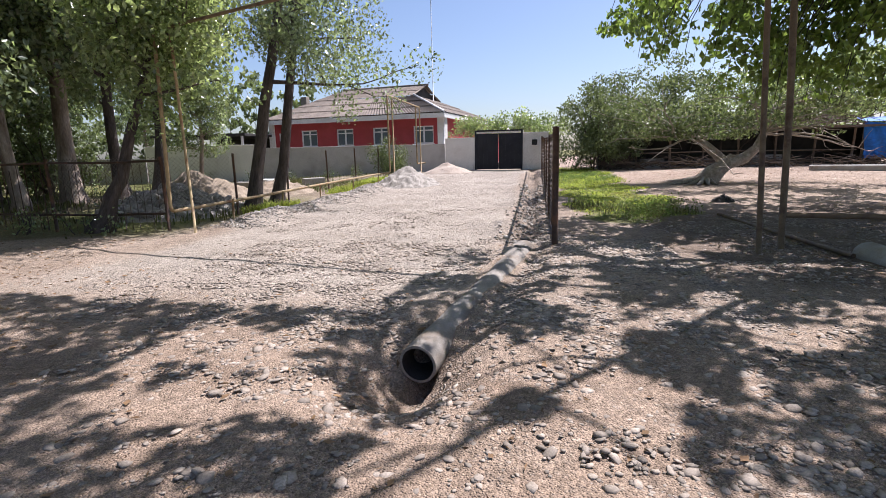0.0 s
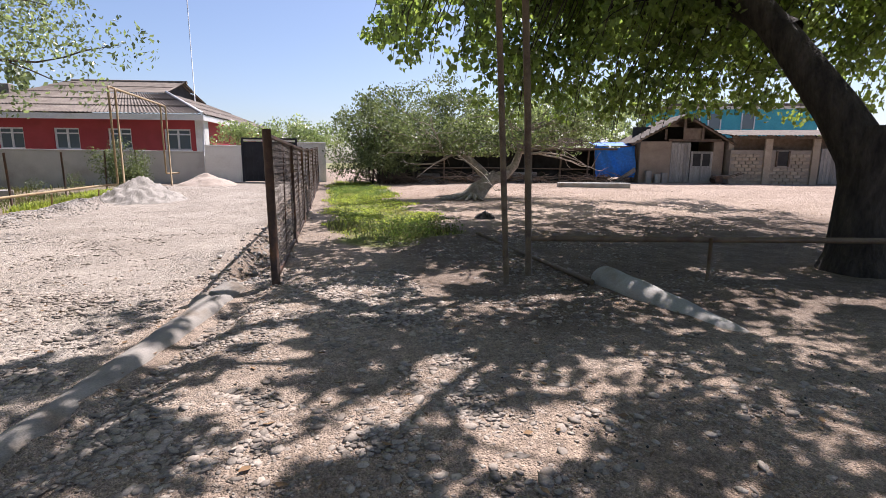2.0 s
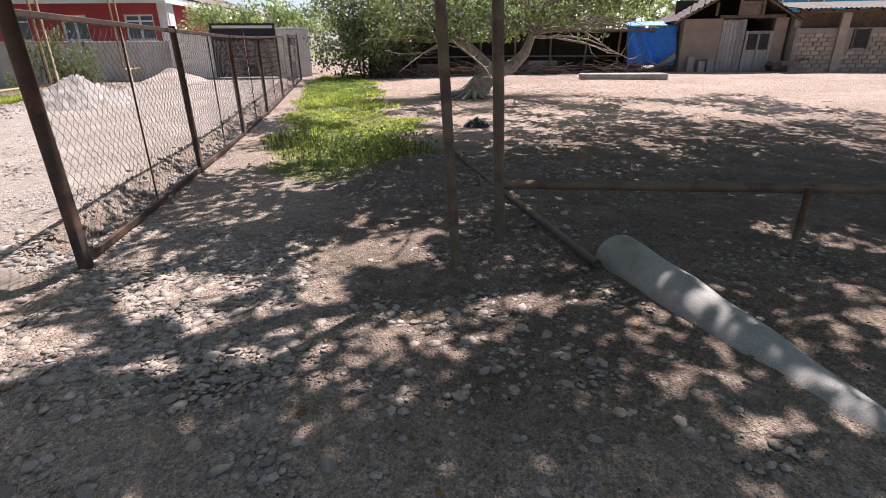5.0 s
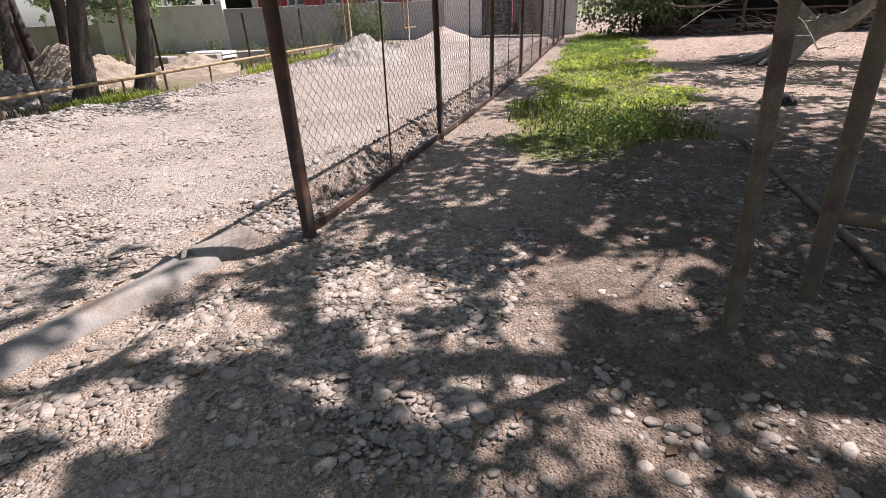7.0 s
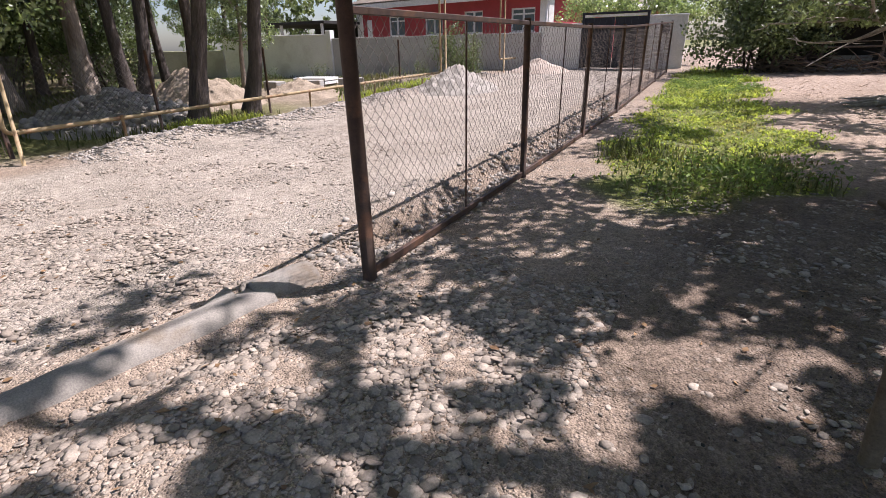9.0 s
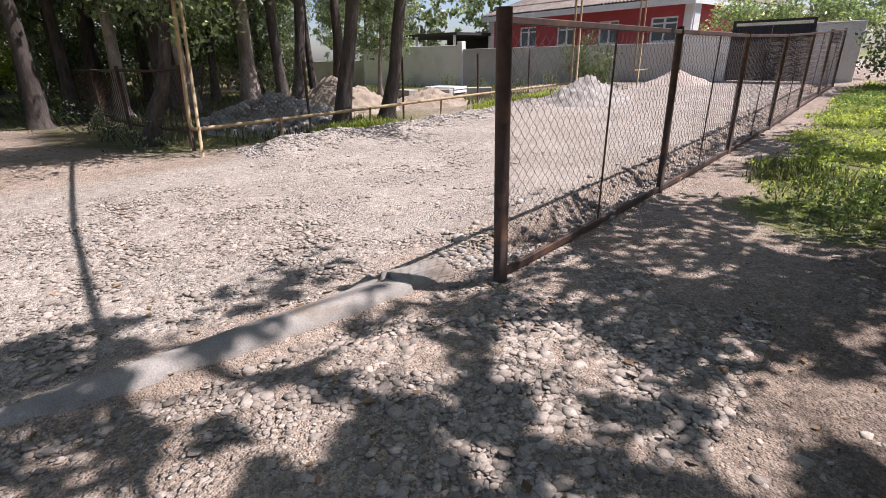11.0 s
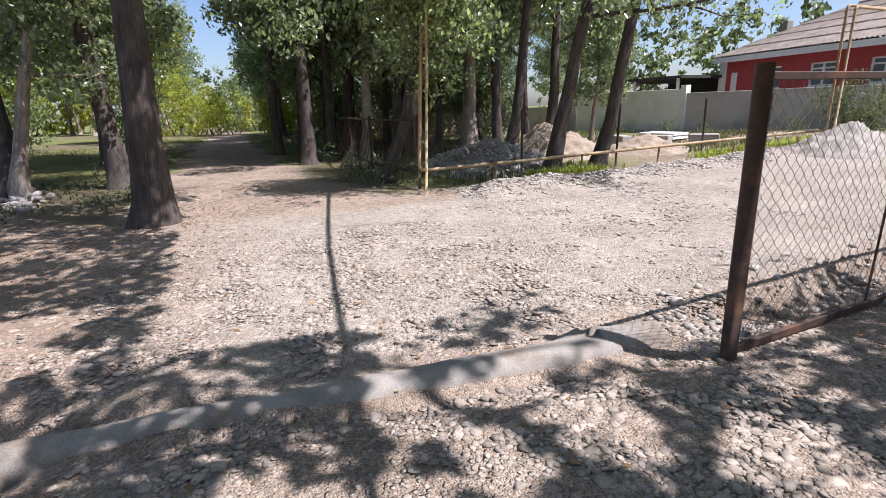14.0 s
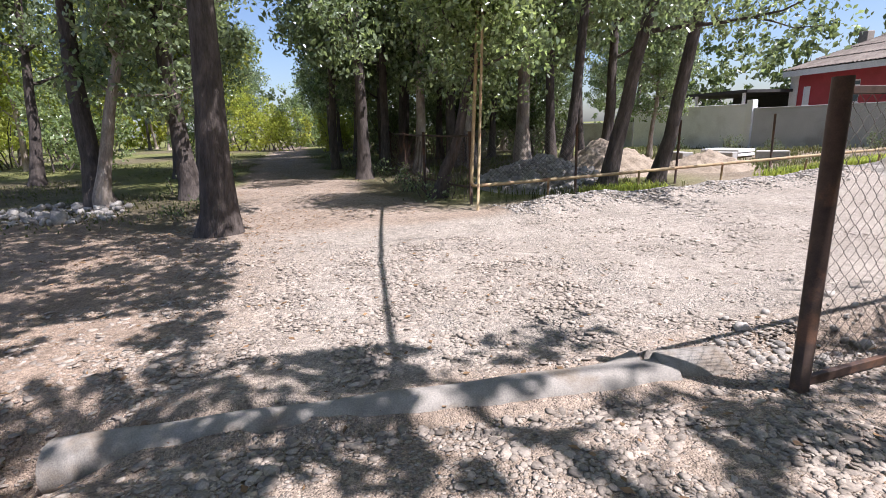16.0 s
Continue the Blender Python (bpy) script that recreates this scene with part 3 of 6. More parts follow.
tube("pipe_pole", [(POLE_2[0] + 0.40, POLE_2[1] - 0.3, -0.1), (POLE_2[0] + 0.13, POLE_2[1], 3.93)], 0.028, M_YELLOW, g1, 10, "upright worn yellow pole")
g2 = thing("low_gas_pipe", "worn yellow gas pipe on short stubs beside the lane", "gas pipe")
run = [(POLE_3[0] - 0.08, POLE_3[1], 3.82), (POLE_3[0], POLE_3[1] - 0.25, 0.4), (-7.0, 12.0, 0.46), (-6.95, 16.0, 0.52), (-6.6, 21.0, 0.62), (-6.25, 21.3, 0.64), (-6.25, 21.3, 3.88), (-6.3, 26.6, 3.88), (-6.3, 26.6, 0.9), (-6.2, 28.2, 0.9)]
tube("pipe_run", bent(run, 0.12), 0.036, M_YELLOW, g2, 12)
run2 = [(-6.05, 21.3, G(-6, 21) - 0.1), (-6.05, 21.3, 3.8), (-6.1, 26.6, 3.8), (-6.1, 26.6, 0.2)]
tube("guard_frame", bent(run2, 0.1), 0.034, M_YELLOW, g2, 10)
for x, y in ((-7.0, 10.9), (-6.98, 13.2), (-6.95, 15.6), (-6.8, 18.2), (-6.6, 20.6)):
    tube("stub", [(x, y, G(x, y) - 0.1), (x + 0.03, y, 0.5)], 0.025, M_YELLOW, g2, 8)


# ---------- chain-link fence ----------
def chain_link(name, a, b, z0, z1, parent, cell=0.075, wire=0.0028, seed=1):
    """A woven panel between two plan points: zigzag wires as thin square prisms."""
    r = random.Random(seed)
    a, b = Vector((*a, 0)), Vector((*b, 0))
    d = (b - a)
    length = d.length
    d.normalize()
    nrm = Vector((-d.y, d.x, 0))
    cols, rows = int(length / (cell * 0.5)), max(2, int((z1 - z0) / (cell * 0.5)))
    verts, faces = [], []
    for c in range(cols):
        base = len(verts)
        for k in range(rows + 1):
            u = (c + (k + c) % 2) * cell * 0.5
            z = z0 + (z1 - z0) * k / rows
            bulge = 0.012 * math.sin(u * 3 + z * 4)
            q = a + d * u + nrm * (bulge + (0.003 if c % 2 else -0.003)) + Vector((0, 0, z))
            verts += [q + d * wire, q + nrm * wire - d * wire, q - nrm * wire - d * wire]
        for k in range(rows):
            i, j = base + 3 * k, base + 3 * (k + 1)
            for m_ in range(3):
                n_ = (m_ + 1) % 3
                faces.append((i + m_, i + n_, j + n_, j + m_))
    return obj(name, mesh_of(name, verts, faces, M_WIRE), parent)


FX = 0.26
FY = [8.30, 11.45, 14.4, 17.4, 20.6, 23.8, 27.0]
fence = thing("chain_link_fence", "brown painted pipe fence with rusty chain-link mesh", "fence")
for i, y in enumerate(FY):
    z = G(FX, y)
    h = 1.78 if i else 1.80
    tube("post", [(FX + 0.01, y, z - 0.2), (FX, y, z + h * 0.5), (FX - 0.01, y, z + h)], 0.05 if i == 0 else 0.038, M_BROWN, fence, 14)
    if i + 1 < len(FY):
        y2 = FY[i + 1]
        z2 = G(FX, y2)
        bm = boxed(FX - 0.02, FX + 0.02, 0, y2 - y, -0.022, 0.022, bevel=0.004)
        sh = math.atan2(z2 - z, y2 - y)
        part("top_rail", bm, M_BROWN, fence, at=pose(0, y, z + 1.73) @ pose(0, 0, 0, math.degrees(sh)))
        bm = boxed(FX - 0.018, FX + 0.018, 0, y2 - y, -0.03, 0.03, bevel=0.004)
        part("bottom_rail", bm, M_BROWN, fence, at=pose(0, y, z + 0.05) @ pose(0, 0, 0, math.degrees(sh)))
        ym = (y + y2) / 2
        tube("rod", [(FX, ym, (z + z2) / 2 + 0.02), (FX + 0.01, ym, (z + z2) / 2 + 1.72)], 0.009, M_BROWN, fence, 6)
        chain_link("mesh_panel", (FX, y + 0.05), (FX, y2 - 0.05), (z + z2) / 2 + 0.07, (z + z2) / 2 + 1.71, fence, 0.1 if i < 3 else 0.12, 0.0019 if i < 3 else 0.0022)

# posts along the far side of the lane
lf = thing("lane_fence", "rusty iron posts with sagging chain-link along the lane", "fence")
LP = [(-7.55, 11.95), (-7.75, 15.0), (-7.8, 18.3), (-7.7, 21.0), (-7.6, 23.8), (-7.3, 26.2)]
for i, (x, y) in enumerate(LP):
    z = G(x, y)
    tube("post", [(x, y, z - 0.2), (x + 0.05 * math.sin(i * 2), y, z + 1.55)], 0.03, M_BROWN, lf, 8)
chain_link("mesh_panel", (-8.9, 10.4), (-7.6, 11.9), 0.35, 1.5, lf, 0.1, 0.004)
chain_link("mesh_panel", (-11.6, 10.6), (-8.9, 10.4), 0.5, 1.5, lf, 0.1, 0.004)

ig = thing("iron_fence", "dark rusty iron fence with rails and thin pickets", "fence")
IP = [(-7.42, 9.32), (-9.9, 9.08), (-13.4, 9.5), (-17.5, 10.0), (-21.0, 10.3)]
for i, (x, y) in enumerate(IP):
    tube("post", [(x, y, -0.15), (x, y, 1.5)], 0.035, M_BROWN, ig, 8)
    if i + 1 < len(IP):
        x2, y2 = IP[i + 1]
        for z in (1.42, 0.36):
            tube("rail", [(x, y, z), ((x + x2) / 2, (y + y2) / 2, z - 0.02), (x2, y2, z)], 0.024, M_BROWN, ig, 8)
        for k in range(1, 16):
            w = k / 16
            hgt = 1.35 + 0.08 * math.sin(k * 2.3)
            tube("picket", [(x + (x2 - x) * w, y + (y2 - y) * w, 0.02), (x + (x2 - x) * w + 0.02 * math.sin(k), y + (y2 - y) * w, hgt)], 0.009 if i else 0.005, M_BROWN, ig, 5)


# ---------- heaps ----------
def heap(name, label, x, y, r, h, material, seed, squash=1.0, rough=0.12, sharp=1.0):
    n = 56
    verts, faces = [], []
    for i in range(n + 1):
        for j in range(n + 1):
            u, v = (i / n * 2 - 1) * 1.15, (j / n * 2 - 1) * 1.15
            d = math.hypot(u, v)
            prof = max(0.0, 1 - d) ** sharp
            q = Vector((u * 2.2 + seed, v * 2.2, seed))
            zz = h * prof * (1 + 0.35 * noise.noise(q)) + rough * h * (noise.noise(q * 3) + 0.6 * noise.noise(q * 8)) * (1 - ss(d, 0.75, 1.1))
            px, py = x + u * r, y + v * r * squash
            verts.append((px, py, G(px, py) + zz - 0.06 * float(ss(d, 0.9, 1.1)) - 0.01))
    for i in range(n):
        for j in range(n):
            a = i * (n + 1) + j
            faces.append((a, a + n + 1, a + n + 2, a + 1))
    return tagged(obj(name, mesh_of(name, verts, faces, material, True)), label, "heap")


heap("spoil_mound", "conical heap of grey gravel tipped beside the lane", -5.35, 20.6, 1.5, 0.8, M_SAND, 3.0, 1.0, 0.16, 1.15)
heap("sandy_mound", "pinkish heap of sand in front of the wall", -4.75, 27.2, 1.35, 0.55, M_SAND_P, 8.0, 0.8, 0.04)
heap("rubble_mound", "pale heap of broken rubble and stones", -9.7, 12.3, 1.9, 0.75, M_SAND, 12.0, 1.0, 0.22, 0.8)
heap("earth_mound", "brown heap of dug earth behind the posts", -11.2, 15.5, 2.0, 1.0, M_EARTH, 17.0, 1.0, 0.16)
heap("earth_mound", "low brown heap of dug earth by the wall", -10.0, 18.3, 1.5, 0.5, M_EARTH, 23.0, 1.0, 0.2)
a = rng.uniform(0, 6.28, 900)
rr = 1.8 * np.sqrt(rng.uniform(0, 1, 900))
hx, hy = -9.7 + rr * np.cos(a), 12.3 + rr * np.sin(a)
hz = 0.72 * np.maximum(0, 1 - rr / 1.9) ** 0.8
stone_field("rubble_stones", "pale broken stones lying on the rubble heap", np.stack([hx, hy, hz], 1), np.clip(rng.lognormal(-2.3, 0.45, 900), 0.05, 0.35), M_RUBBLE, rng, 0.7, 0.2)
for k, (x, y, rz) in enumerate(((-10.6, 19.6, 20), (-11.9, 19.2, -15), (-9.4, 20.4, 40))):
    cb = part("concrete_block", boxed(-0.45, 0.45, -0.2, 0.2, 0, 0.38, bevel=0.02), M_CONC, None, at=pose(x, y, G(x, y), 0, 0, rz))
    tagged(cb, "grey concrete block lying in weeds", "block", "blocks by the wall")
pal = thing("pallet", "pale stacked pallet of slabs by the wall", "pallet", at=pose(-12.3, 21.8, G(-12.3, 21.8), 0, 0, 8))
for z in (0.08, 0.22):
    part("slab", boxed(-0.75, 0.75, -0.5, 0.5, z, z + 0.1, bevel=0.01), M_WHITE, pal)
for x in (-0.6, 0, 0.6):
    part("bearer", boxed(x - 0.06, x + 0.06, -0.5, 0.5, 0, 0.08), M_OLDWOOD, pal)

q_ = np.stack([rng.uniform(1.6, 5.2, 450), rng.uniform(4.0, 9.5, 450)], 1)
stone_field("droppings", "small dark droppings strewn over the shaded dirt", off_pipe(q_), rng.uniform(0.008, 0.018, len(off_pipe(q_))), M_SHADE, rng, 0.8, 0.1)
q_ = np.concatenate([np.stack([rng.normal(-6.8, 1.6, 1500), rng.normal(4.0, 1.2, 1500)], 1), np.stack([rng.uniform(-20, -7, 1800), rng.uniform(3.6, 9.2, 1800)], 1), np.stack([rng.uniform(-4, 6, 700), rng.uniform(2, 10, 700)], 1), np.stack([rng.uniform(3.5, 15, 2600), rng.uniform(11, 25, 2600)], 1), np.stack([rng.normal(8, 3.5, 1400), rng.normal(22.5, 1.6, 1400)], 1)])
lit = leaf_mesh("leaf_litter", np.concatenate([q_, (surface_z(q_[:, 0], q_[:, 1]) + 0.012)[:, None]], 1) , 0.06, M_LITTER, rng, 0.0, 0.6)
v_ = np.empty(len(lit.vertices) * 3, np.float32)
lit.vertices.foreach_get("co", v_)
v_ = v_.reshape(-1, 3)
v_[:, 2] = surface_z(v_[:, 0], v_[:, 1]) + 0.014 + 0.25 * (v_[:, 2] - np.repeat(surface_z(q_[:, 0], q_[:, 1]) + 0.012, 4))
lit.vertices.foreach_set("co", v_.ravel())
lit.update()
tagged(obj("leaf_litter", lit), "brown fallen leaves lying on the dirt", "leaves", kind="stuff")


# ---------- garden wall and gate ----------
def wall_run(name, a, b, h, t, material, label, cap=True, base=None):
    a, b = Vector((*a, 0)), Vector((*b, 0))
    length = (b - a).length
    ang = math.degrees(math.atan2(b.y - a.y, b.x - a.x))
    z = min(G(a.x, a.y), G(b.x, b.y)) - 0.2
    root = tagged(new(name), label, "wall", kind="structure")
    root.matrix_basis = pose(a.x, a.y, z, 0, 0, ang)
    top = h + 0.2 + max(G(a.x, a.y), G(b.x, b.y)) - z - 0.2
    part("wall_body", boxed(0, length, -t / 2, t / 2, 0, top, bevel=0.01), material, root)
    if cap:
        part("coping", boxed(-0.02, length + 0.02, -t / 2 - 0.03, t / 2 + 0.03, top + 0.001, top + 0.06, bevel=0.01), material, root)
    return root


wall_run("wall_front", (-15.5, 26.8), (-5.15, 28.6), 1.45, 0.2, M_GREYW, "long grey rendered garden wall")
wall_run("wall_gate_side", (-5.1, 28.65), (-3.45, 28.75), 1.75, 0.2, M_WHITE, "white plastered wall beside the gate")
wall_run("wall_gate_end", (-0.78, 28.9), (0.62, 28.95), 1.95, 0.22, M_WHITE, "white plastered wall end beside the gate")
wall_run("wall_west", (-21.8, 25.4), (-15.6, 26.75), 2.0, 0.2, M_WHITE, "taller white plastered garden wall")
wall_run("wall_far_west", (-27.5, 24.3), (-21.9, 25.4), 1.35, 0.2, M_GREYW, "low pale garden wall running into the trees")
part_ = part("wall_pier", boxed(-15.72, -15.42, 26.6, 26.92, -0.1, 2.3, bevel=0.01), M_WHITE)
tagged(part_, "white pier at the wall corner", "pier", kind="structure")
mb = thing("letter_box", "small dark metal letter box on the white wall", "letter box")
part("box_body", boxed(-0.28, 0.02, 28.74, 28.82, 1.75, 2.05, bevel=0.01), M_GATE, mb)
part("flap", boxed(-0.24, -0.02, 28.72, 28.738, 1.92, 1.98), M_SHADE, mb)

gate = thing("gate", "closed dark metal double gate with a top rail", "gate")
gz_ = G(-2.1, 28.8)
for x0, x1 in ((-3.36, -2.12), (-2.10, -0.86)):
    leaf = part("gate_leaf", boxed(x0, x1, 28.78, 28.82, gz_ + 0.04, gz_ + 2.0, bevel=0.004), M_GATE, gate)
    for k in range(5):
        x = x0 + (x1 - x0) * (k + 0.5) / 5
        part("rib", boxed(x - 0.02, x + 0.02, 28.755, 28.779, gz_ + 0.1, gz_ + 1.95), M_GATE, leaf)
for x in (-3.40, -0.82):
    part("gate_post", boxed(x - 0.045, x + 0.045, 28.72, 28.84, gz_ - 0.2, gz_ + 2.2, bevel=0.005), M_GATE, gate)
part("top_rail", boxed(-3.44, -0.78, 28.74, 28.80, gz_ + 2.12, gz_ + 2.2), M_GATE, gate)
part("glazed_strip", boxed(-3.34, -0.88, 28.77, 28.79, gz_ + 2.02, gz_ + 2.11), M_WHITE, gate, "pale strip above the gate leaves")


# ---------- red house ----------
def build_house():
    X0, X1, Y0, Y1 = -17.1, -5.7, 30.6, 44.0
    ZB, ZT = 0.2, 3.62
    corner = Matrix.Translation((X1, Y0, 0))
    turn = corner @ Matrix.Rotation(radians(-8), 4, "Z") @ Matrix.Diagonal((1.07, 1, 1, 1)) @ corner.inverted()
    h = thing("house", "single-storey red house with white corners and grey sheet roof", "house", at=turn)
    wins = [(-14.95, -13.8), (-12.45, -11.3), (-10.0, -8.92), (-7.4, -6.17)]
    z0, z1 = 2.02, 3.08
    edges = [X0] + [v for w in wins for v in w] + [X1]
    for i in range(0, len(edges), 2):
        part("wall", boxed(edges[i], edges[i + 1], Y0, Y0 + 0.3, ZB, ZT), M_RED, h)
    for a, b in wins:
        part("wall", boxed(a, b, Y0, Y0 + 0.3, ZB, z0), M_RED, h)
        part("wall", boxed(a, b, Y0, Y0 + 0.3, z1, ZT), M_RED, h)
        w = part("window", boxed(a, b, Y0 + 0.14, Y0 + 0.15, z0, z1), M_GLASS, h, "white-framed window with dark glass")
        m_ = (a + b) / 2
        for bx in ((a, a + 0.07, z0, z1), (b - 0.07, b, z0, z1), (m_ - 0.04, m_ + 0.04, z0, z1)):
            part("frame", boxed(bx[0], bx[1], Y0 + 0.08, Y0 + 0.138, bx[2], bx[3]), M_FRAME, w)
        for bz in (z0, z1 - 0.07, z1 - 0.3):
            part("frame", boxed(a + 0.071, b - 0.071, Y0 + 0.085, Y0 + 0.136, bz, bz + 0.07), M_FRAME, w)
        part("curtain", boxed(m_ + 0.05, b - 0.08, Y0 + 0.17, Y0 + 0.19, z0 + 0.05, z1 - 0.3), M_WHITE, w, "pale drawn curtain")
        part("sill", boxed(a - 0.05, b + 0.05, Y0 - 0.06, Y0 + 0.07, z0 - 0.05, z0 - 0.002), M_FRAME, w)
    # added near-black sheet that stands for the unlit rooms
    part("room_lining", boxed(X0 + 0.4, X1 - 0.4, Y0 + 1.2, Y0 + 1.3, ZB, ZT), M_SHADE, h)
    part("narrow_window", boxed(-16.55, -16.2, Y0 - 0.02, Y0 - 0.002, 1.75, 2.95), M_FRAME, h)
    part("wall", boxed(X1 - 0.3, X1, Y0 + 0.301, Y1, ZB, ZT), M_RED, h)
    part("wall", boxed(X0, X0 + 0.3, Y0 + 0.301, Y1, ZB, ZT), M_RED, h)
    part("wall", boxed(X0 + 0.301, X1 - 0.301, Y1 - 0.3, Y1, ZB, ZT), M_RED, h)
    for x in (X0, X1):
        part("corner_pillar", boxed(x - 0.22, x + 0.22, Y0 - 0.05, Y0 + 0.5, ZB, ZT, bevel=0.01), M_WHITE, h, "white corner pillar")
    E0, E1 = X0 - 0.35, X1 + 0.35
    F0, F1 = Y0 - 0.45, Y1 + 0.45
    part("fascia", boxed(E0, E1, F0, F0 + 0.04, 3.5, 3.78), M_WHITE, h, "white painted fascia board")
    part("fascia", boxed(E1 - 0.04, E1, F0 + 0.041, F1, 3.5, 3.78), M_WHITE, h, "white painted fascia board")
    part("soffit", boxed(E0 + 0.05, E1 - 0.05, F0 + 0.05, F1 - 0.05, 3.62, 3.66), M_WHITE, h)
    # roof: courses of corrugated sheet, hipped ends with a small gable on top
    RY, RZ, EZ = 37.3, 6.35, 3.8
    xl, xr = -15.2, -8.8

    def slope(name, p_of, rows, n):
        for r_ in range(rows):
            verts, faces = [], []
            for k in (0, 1):
                v = (r_ + k) / rows
                for i in range(n + 1):
                    q, nrm = p_of(i / n, v)
                    lift = 0.03 * math.cos(i * math.pi) + (0.05 if k == 0 else 0.0)
                    verts.append(Vector(q) + Vector(nrm) * lift)
            for i in range(n):
                faces.append((i, i + 1, n + 2 + i, n + 1 + i))
            obj(name, mesh_of(name, verts, faces, M_ROOF), h)

    def front(u, v):
        a = E0 + (xl - E0) * v
        b = E1 + (xr - E1) * min(v / 0.62, 1)
        return (a + (b - a) * u, F0 + (RY - F0) * v, EZ + (RZ - EZ) * v), (0, -0.34, 0.94)

    def back(u, v):
        q, nn = front(u, v)
        return (q[0], 2 * RY - q[1], q[2]), (0, 0.34, 0.94)

    def right(u, v):
        v2 = v * 0.62
        a, b = F0 + (RY - F0) * v2, 2 * RY - F0 + (RY - (2 * RY - F0)) * v2
        return (E1 + (xr - E1) * v, a + (b - a) * u, EZ + (RZ - EZ) * v2), (0.8, 0, 0.6)

    def left(u, v):
        a, b = F0 + (RY - F0) * v, 2 * RY - F0 + (RY - (2 * RY - F0)) * v
        return (E0 + (xl - E0) * v, a + (b - a) * u, EZ + (RZ - EZ) * v), (-0.6, 0, 0.8)

    slope("roof_course", front, 5, 130)
    slope("roof_course", back, 5, 60)
    slope("roof_course", right, 3, 60)
    slope("roof_course", left, 4, 60)
    zg = EZ + (RZ - EZ) * 0.62
    yg = F0 + (RY - F0) * 0.62
    obj("gablet", mesh_of("gablet", [(xr - 0.25, yg, zg), (xr - 0.25, 2 * RY - yg, zg), (xr - 0.25, RY, RZ - 0.05)], [(0, 1, 2)], M_SHADE), h, "dark little gable under the ridge")
    tube("ridge_cap", [(xl, RY, RZ + 0.02), (xr + 0.1, RY, RZ + 0.02)], 0.1, M_ROOF, h, 8)
    for q in ((E1, F0, EZ), ):
        tube("hip_cap", [(q[0], q[1], q[2] + 0.05), (xr, yg, zg + 0.06)], 0.07, M_WHITE, h, 6)
    tube("rake_board", [(xr, yg, zg + 0.05), (xr, RY, RZ + 0.05)], 0.05, M_ROOF, h, 6)
    # rear wing
    part("wall", boxed(X1 - 0.5, X1 - 0.2, Y1 + 0.001, 53, ZB, ZT), M_RED, h)
    part("fascia", boxed(X1 + 0.05, X1 + 0.09, F1 + 0.001, 53.3, 3.5, 3.78), M_WHITE, h, "white painted fascia board")
    verts = [(X1 + 0.15, F1 - 1, 3.82), (X1 + 0.15, 53.3, 3.82), (X1 - 4, 53.3, 5.2), (X1 - 4, F1 - 1, 5.2)]
    obj("wing_roof", mesh_of("wing_roof", verts, [(0, 1, 2, 3)], M_ROOF), h)
    part("chimney", boxed(-17.05, -16.6, 34.15, 34.6, 3.9, 5.7, bevel=0.02), M_MORTAR, h, "small brick chimney")
    tube("downpipe", [(X1 + 0.3, F0 + 0.1, 3.6), (X1 + 0.3, F0 - 0.02, 2.9), (X1 + 0.28, F0 - 0.02, 1.7)], 0.05, M_WHITE, h, 8)
    return h


build_house()
m_ = tube("mast", [(-7.75, 38.5, 4.4), (-7.78, 38.5, 22)], 0.03, M_FRAME)
tagged(m_, "thin tall pale metal mast behind the roof", "mast")
cp = thing("carport", "dark open shed with a low black roof", "shed")
part("roof", boxed(-24.5, -17.8, 29.0, 36, 2.75, 2.9), M_SHADE, cp)
part("back_wall", boxed(-24.5, -17.8, 35.7, 36, 0, 2.75), M_SHADE, cp)
for x in (-24.3, -21.2, -18.1):
    part("post", boxed(x - 0.06, x + 0.06, 29.1, 29.22, 0, 2.75), M_WHITE, cp)

# ---------- yard buildings: a row in its own frame ----------
YARD = Matrix.Translation((14.5, 26.2, 0)) @ Matrix.Rotation(math.atan2(-0.302, 0.953), 4, "Z")


def blocks(parent, x0, x1, y, z0, z1, holes=(), bl=0.34, bh=0.17):
    """Courses of limestone blocks, each proud of the mortar."""
    me = bpy.data.meshes.new("block")
    bm = box(bmesh.new(), -bl / 2 + 0.012, bl / 2 - 0.012, -0.03, 0.03, -bh / 2 + 0.012, bh / 2 - 0.012, bevel=0.006)
    bm.to_mesh(me)
    bm.free()
    me.materials.append(M_BLOCK)
    rows = int((z1 - z0) / bh)
    for r_ in range(rows):
        n = int((x1 - x0) / bl)
        for k in range(n):
            x = x0 + bl * (k + 0.5) + (bl / 2 if r_ % 2 else 0)
            z = z0 + bh * (r_ + 0.5)
            if x + bl / 2 > x1 or any(a - bl / 2 < x < b + bl / 2 and c - bh / 2 < z < d + bh / 2 for a, b, c, d in holes):
                continue
            ob = obj("block", me, parent)
            ob.location = (x, y + random.uniform(-0.008, 0.008), z)


